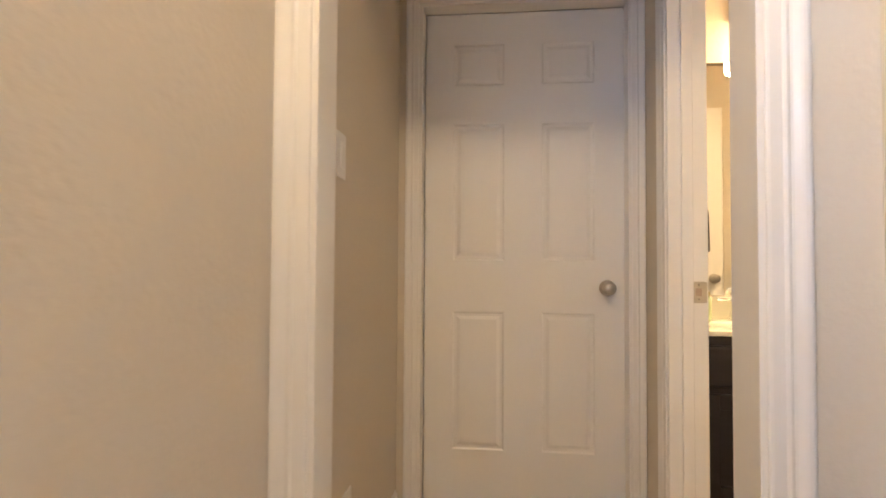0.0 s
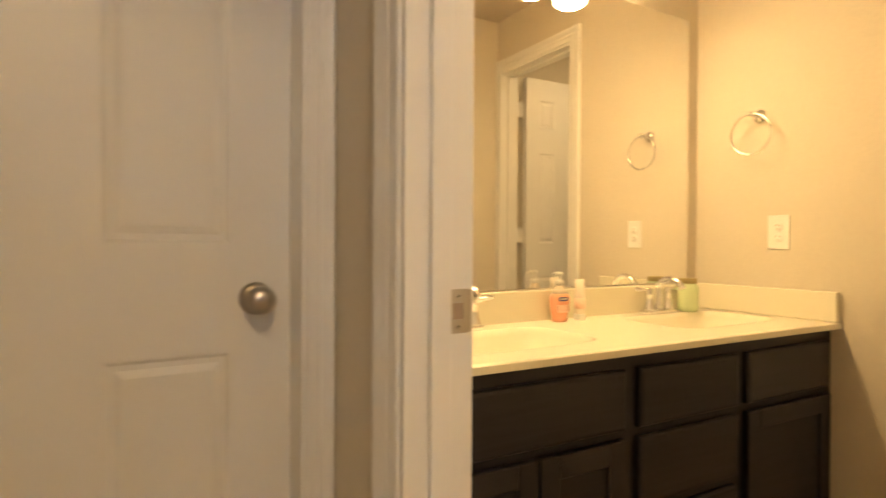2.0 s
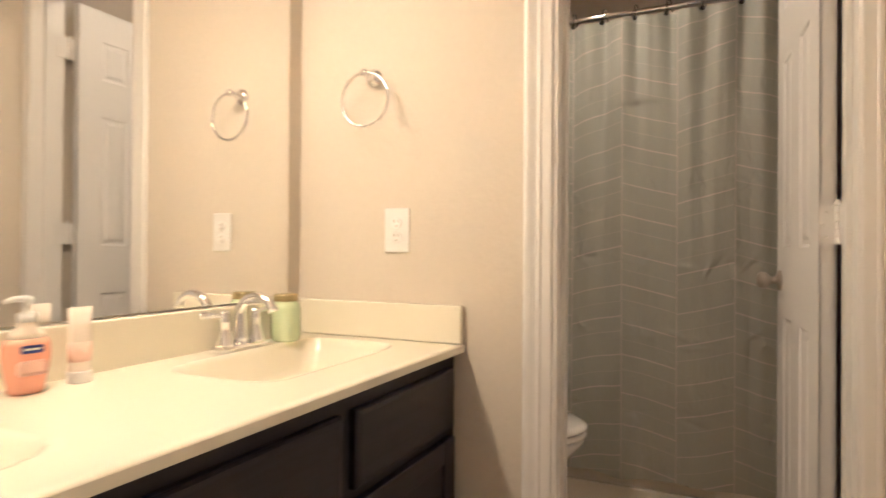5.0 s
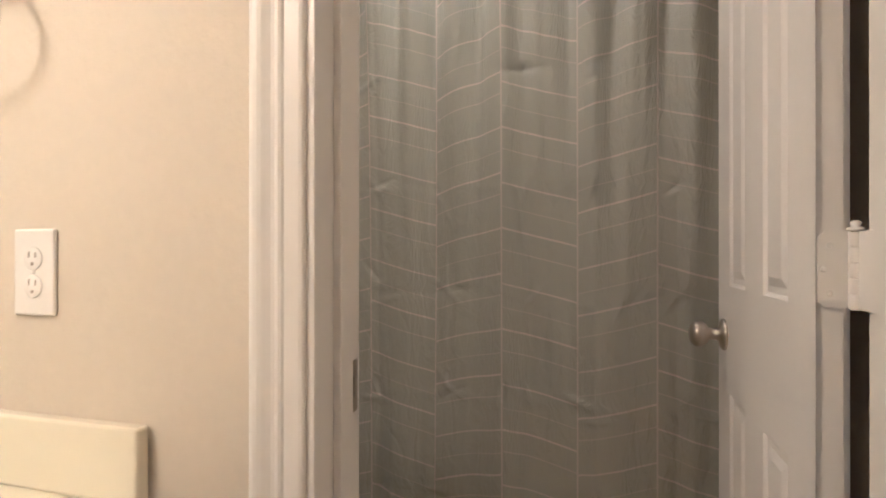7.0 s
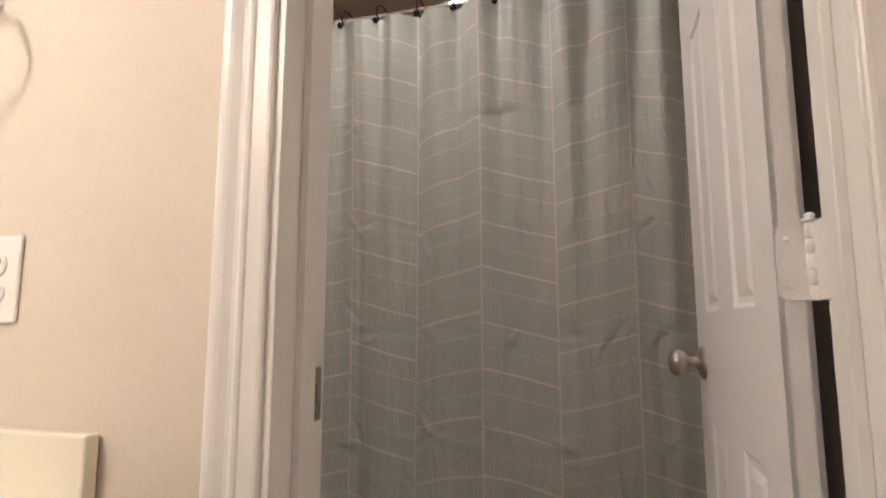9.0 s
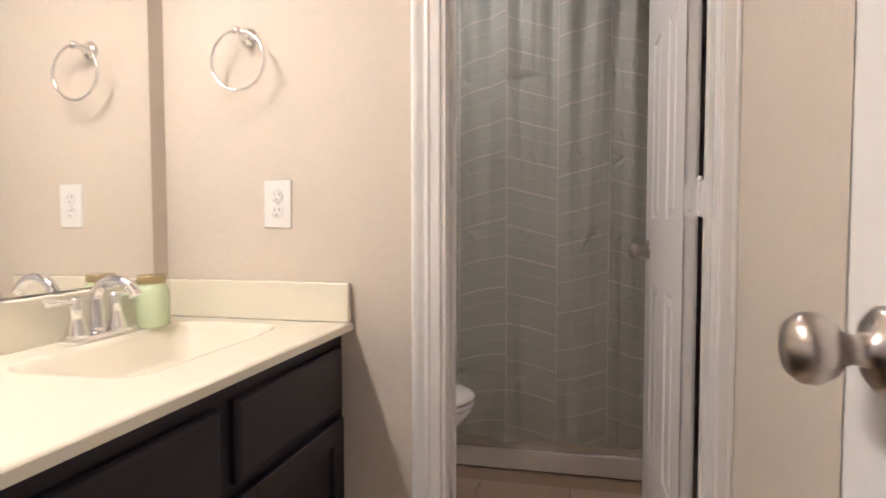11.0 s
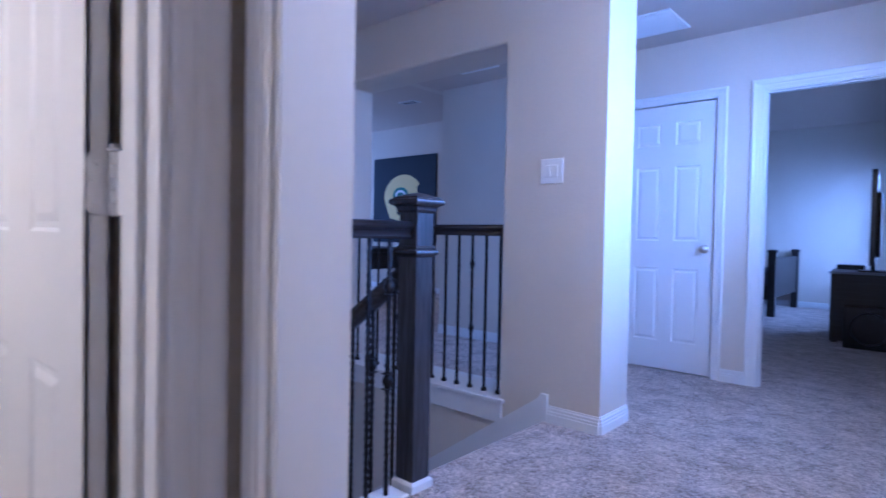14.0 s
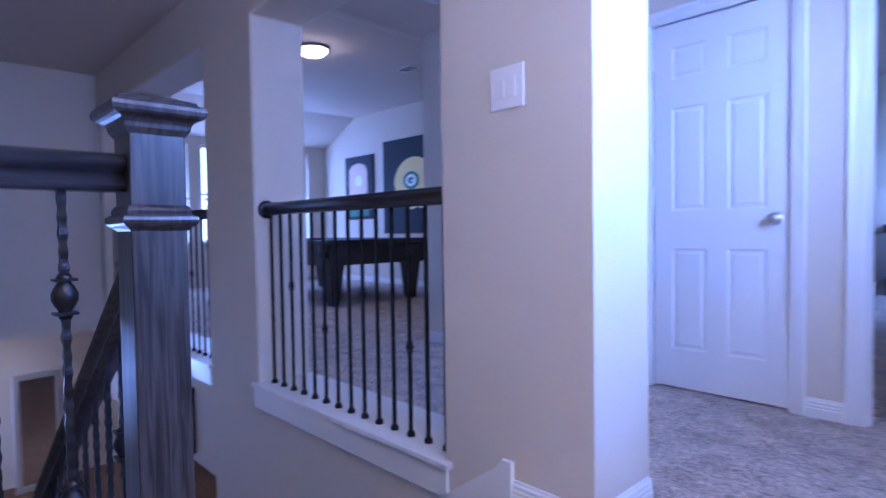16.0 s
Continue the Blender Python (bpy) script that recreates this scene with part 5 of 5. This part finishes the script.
MATB = shader("picture_mat", (0.50, 0.47, 0.44), 0.6, grain=0.1, scale=8, stain=0.2, coat=0.45)
framed_picture("framed_picture", pose(4.62, -1.73, -0.39, 0, 0, 180), 0.46, 0.46, "dark framed picture on the stair wall", MATB)
framed_picture("framed_picture", pose(5.77, -1.73, -0.405, 0, 0, 180), 1.05, 0.34, "wide dark framed picture behind glass on the stair wall", MATB)
lean = thing("framed_mirror", "tall silver framed mirror leaning in the lower room", "mirror", pose(10.3, -1.62, -2.75, 0, 0, -84))
bm = bmesh.new()
for x0, x1, z0, z1 in ((-0.3, -0.22, 0, 1.7), (0.22, 0.3, 0, 1.7), (-0.22, 0.22, 0, 0.09), (-0.22, 0.22, 1.61, 1.7)):
    box(bm, x0, x1, -0.02, 0.02, z0, z1, 0.005, 1)
part("frame", bm, shader("silver_frame", (0.6, 0.6, 0.58), 0.3, 0.5), lean)
part("glass", boxed(-0.22, 0.22, -0.008, 0.0, 0.09, 1.61), MIRROR, lean)

window("window_6", "x", 10.6, -1, -0.80, 0.30, -2.05, -0.75, "window of the storey below with open horizontal blinds", tilt=20)

# ---- game room ----
for k, (s0, s1) in enumerate(((-6.02, -5.10), (-4.88, -3.97), (-3.76, -2.84))):
    window("window_%d" % (k + 2), "x", 10.15, -1, s0, s1, 0.75, 2.42, "bright game room window with lowered blinds", slats=False)
    ob = thing("window_blind", "white horizontal blind covering the lower half of a window", "blind", group="window blinds")
    blinds(ob, "x", 10.10, -1, s0 + 0.03, s1 - 0.03, 0.78, 1.52, 0.05, 0.05, 35)

pool = thing("pool_table", "dark wooden pool table with a grey felt top", "pool table", pose(6.28, -4.08, 0))
PL, PW = 2.55, 1.56
fb = boxed(-0.10, PL - 0.10, -PW + 0.14, 0.14, 0.70, 0.775)
part("bed", fb, FELT, pool, "grey felt playing bed")
bm = bmesh.new()
for x0, x1, y0, y1 in ((-0.16, PL - 0.04, 0.06, 0.20), (-0.16, PL - 0.04, -PW + 0.08, -PW + 0.22), (-0.16, -0.02, -PW + 0.22, 0.06), (PL - 0.18, PL - 0.04, -PW + 0.22, 0.06)):
    box(bm, x0, x1, y0, y1, 0.745, 0.815, 0.015, 2)
part("rail", bm, DARKW, pool)
bm = bmesh.new()
for x0, x1, y0, y1 in ((-0.12, PL - 0.08, 0.10, 0.15), (-0.12, PL - 0.08, -PW + 0.13, -PW + 0.18), (-0.12, -0.07, -PW + 0.18, 0.10), (PL - 0.13, PL - 0.08, -PW + 0.18, 0.10)):
    box(bm, x0, x1, y0, y1, 0.50, 0.744, 0.01, 1)
part("apron", bm, DARKW, pool)
for x in (0.05, PL - 0.25):
    for y in (-0.02, -PW + 0.30):
        part("leg", square_stack([(0.055, 0.0), (0.060, 0.05), (0.068, 0.12), (0.092, 0.42), (0.105, 0.50), (0.105, 0.58)]), DARKW, pool).matrix_basis = Matrix.Translation((x, y, 0))
for x in (-0.09, PL / 2 - 0.1, PL - 0.11):
    for y in (0.13, -PW + 0.15):
        part("pocket", lathe([(0.045, 0.60), (0.062, 0.66), (0.066, 0.74)], 14, Matrix.Translation((x, y + (0.045 if y > 0 else -0.045), 0))), BLACKP, pool, "black leather pocket")


def canvas(name, m, w, h, label):
    ob = thing(name, label, "painting", m)
    part("canvas", boxed(-w / 2, w / 2, -0.035, 0, -h / 2, h / 2, bevel=0.004, seg=1), CANVAS, ob)
    return ob


def disc(cx, cz, rx, rz, y0, y1, n=32, flip=None):
    bm = bmesh.new()
    pts = [(cx + rx * math.cos(2 * math.pi * i / n), cz + rz * math.sin(2 * math.pi * i / n)) for i in range(n)]
    strip(bm, y0, y1, pts)
    return bm


WY = -6.399
big = canvas("helmet_painting", pose(7.41, WY, 1.66, 0, 0, 180), 1.62, 1.58, "navy canvas painted with a yellow sports helmet")
bm = bmesh.new()
strip(bm, -0.039, -0.036, [(-0.50 * math.cos(a) if a < 2.6 else 0.36, 0.04 + 0.42 * math.sin(a)) for a in [i * 0.15 for i in range(22)]] + [(0.26, -0.10), (0.12, -0.16), (0.10, -0.36), (-0.05, -0.40), (-0.34, -0.34), (-0.43, -0.15)])
part("helmet_shape", bm, HELMET, big, "yellow helmet shape")
part("emblem", disc(-0.06, 0.08, 0.20, 0.15, -0.042, -0.0395), GREENP, big, "dark green oval emblem")
part("emblem_ring", disc(-0.06, 0.08, 0.135, 0.098, -0.045, -0.0425), WHITEP, big, "white ring of the emblem")
part("emblem_field", disc(-0.06, 0.08, 0.082, 0.054, -0.048, -0.0455), GREENP, big, "dark green field of the emblem")
part("emblem_bar", boxed(-0.05, 0.07, -0.051, -0.0485, 0.058, 0.086), WHITEP, big, "white bar across the emblem")
part("ear_hole", disc(-0.10, -0.24, 0.045, 0.045, -0.042, -0.0395, 16), DARK, big, "dark ear hole")
for z0, z1 in ((-0.18, -0.10), (-0.30, -0.22), (-0.42, -0.34)):
    part("face_bar", tube([(0.10, -0.041, z1), (0.30, -0.041, z0 + 0.02), (0.42, -0.041, z0)], 0.016, 8), WHITEP, big, "pale face-guard bar")
small = canvas("jersey_painting", pose(8.95, WY, 1.71, 0, 0, 180), 0.86, 1.15, "dark canvas painted with a pale arched jersey shape")
bm = bmesh.new()
strip(bm, -0.039, -0.036, [(-0.30, -0.38), (0.26, -0.38), (0.26, 0.30), (0.18, 0.40), (0.0, 0.45), (-0.20, 0.42), (-0.30, 0.32)])
part("arched_shape", bm, PEACH, small, "pale pink arched shape")
part("green_shape", boxed(-0.30, 0.30, -0.039, -0.036, -0.52, -0.39), GREENP, small, "green band along the foot")
part("emblem", disc(0.0, 0.12, 0.11, 0.10, -0.043, -0.0395), WHITEP, small, "small white oval emblem")
dome = thing("ceiling_light", "lit dome ceiling light with a nickel rim", "ceiling light", pose(6.04, -3.72, 3.0))
part("rim", lathe([(0.18, 0.0), (0.18, -0.03), (0.165, -0.035)], 28), NICKEL, dome)
part("globe", lathe([(0.162, -0.032), (0.15, -0.06), (0.11, -0.09), (0.05, -0.105), (0.0001, -0.108)], 28), DOMEGLOW, dome, "lit frosted glass dome")
reg = thing("ceiling_register", "white air register in the game room ceiling", "air register", pose(5.98, -5.06, 3.0))
part("frame", boxed(-0.16, 0.16, -0.09, 0.09, -0.012, -0.001, bevel=0.003, seg=1), TRIM, reg)
# black strips on the closed plate stand for shade between louvres
for i in range(7):
    part("slot", boxed(-0.13, 0.13, -0.066 + i * 0.02, -0.058 + i * 0.02, -0.0135, -0.0115), DARK, reg)
chair = thing("bar_stool", "dark bar stool beside the game room window", "stool", pose(9.3, -2.9, 0))
part("seat", lathe([(0.18, 0.70), (0.19, 0.72), (0.19, 0.76), (0.15, 0.78)], 20), FABRIC, chair)
for a in range(4):
    c, s = math.cos(a * math.pi / 2 + 0.78), math.sin(a * math.pi / 2 + 0.78)
    part("leg", tube([(0.13 * c, 0.13 * s, 0.70), (0.20 * c, 0.20 * s, 0.0)], 0.018, 8), DARKW, chair)
part("footrest", tube([(0.17 * math.cos(2 * math.pi * i / 20), 0.17 * math.sin(2 * math.pi * i / 20), 0.28) for i in range(20)], 0.010, 6, closed=True), NICKEL, chair)
copy_thing(chair, pose(9.4, -5.0, 0, 0, 0, 40))

# ---- bedroom ----
window("window_5", "x", BX, 1, -8.98, -7.40, 0.68, 2.28, "bedroom window with open horizontal blinds", move=SKEW)
stand = thing("tv_stand", "black wooden media stand with a pale top edge", "media stand", pose(0.445, -6.45, 0, 0, 0, 4))
bm = bmesh.new()
box(bm, -0.16, 0.37, -0.44, 0.44, 0.02, 0.70, 0.004, 1)
part("body", bm, DARKW, stand)
part("top", boxed(-0.175, 0.385, -0.455, 0.455, 0.701, 0.725, bevel=0.005, seg=1), shader("grey_top", (0.25, 0.25, 0.27), 0.35), stand, "grey worktop")
for x in (-0.12, 0.33):
    part("foot", boxed(x - 0.03, x + 0.03, -0.42, 0.42, 0.0, 0.021), DARKW, stand)
tv = thing("television", "black flat-screen television seen edge-on", "television", pose(0.47, -6.36, 0.725, 0, 0, 93))
part("screen", boxed(-0.40, 0.40, -0.025, 0.025, 0.07, 1.02, bevel=0.008), BLACKP, tv)
part("back_shell", boxed(-0.33, 0.33, 0.0255, 0.06, 0.15, 0.80, bevel=0.012), BLACKP, tv)
part("foot", boxed(-0.22, 0.22, -0.12, 0.12, 0.0, 0.014, bevel=0.005, seg=1), BLACKP, tv)
part("neck", boxed(-0.05, 0.05, -0.02, 0.025, 0.0145, 0.10, bevel=0.004, seg=1), BLACKP, tv)
cable = solid("cable_box", boxed(0.56, 0.80, -6.80, -6.56, 0.726, 0.778, bevel=0.006), BLACKP, "black cable box on the media stand", "cable box")
sub = thing("subwoofer", "black square subwoofer with a round speaker", "subwoofer", pose(0.42, -5.84, 0))
part("cabinet", boxed(-0.20, 0.22, -0.14, 0.14, 0.0, 0.40, bevel=0.01), BLACKP, sub)
part("speaker_ring", tube([(0.01 + 0.15 * math.cos(2 * math.pi * i / 28), 0.143, 0.20 + 0.15 * math.sin(2 * math.pi * i / 28)) for i in range(28)], 0.008, 6, closed=True), DARKW, sub)
bed = thing("bed", "dark wooden bed with a slatted footboard and dark bedding", "bed", pose(1.62, -7.75, 0))
part("footboard", boxed(0.0, 0.06, -1.5, 0.0, 0.25, 0.80, bevel=0.008), DARKW, bed)
for y in (0.04, -1.54):
    part("post", square_stack([(0.045, 0.0), (0.045, 0.86), (0.055, 0.87), (0.055, 0.90), (0.02, 0.91)]), DARKW, bed).matrix_basis = Matrix.Translation((0.03, y, 0))
part("mattress", boxed(0.07, 1.95, -1.48, -0.02, 0.30, 0.62, bevel=0.06, seg=4), FABRIC, bed)
part("side_rail", boxed(0.061, 1.95, -0.02, 0.01, 0.22, 0.42, bevel=0.005, seg=1), DARKW, bed)

# ---- floor tiles of the bathroom ----
bath_floor = bpy.data.objects["floor_bath"]
T = 0.335
tile = mesh_of("tile", boxed(0.002, T - 0.002, 0.002, T - 0.002, -0.008, 0.0, bevel=0.0015, seg=1), FLOORT)
for i in range(10):
    for j in range(5):
        x, y = 0.80 + i * T, 0.585 + j * T
        if x + T < 3.3 and y + T < 2.0:
            again("tile", tile, bath_floor, Matrix.Translation((x, y, random.uniform(-0.0006, 0.0004))))
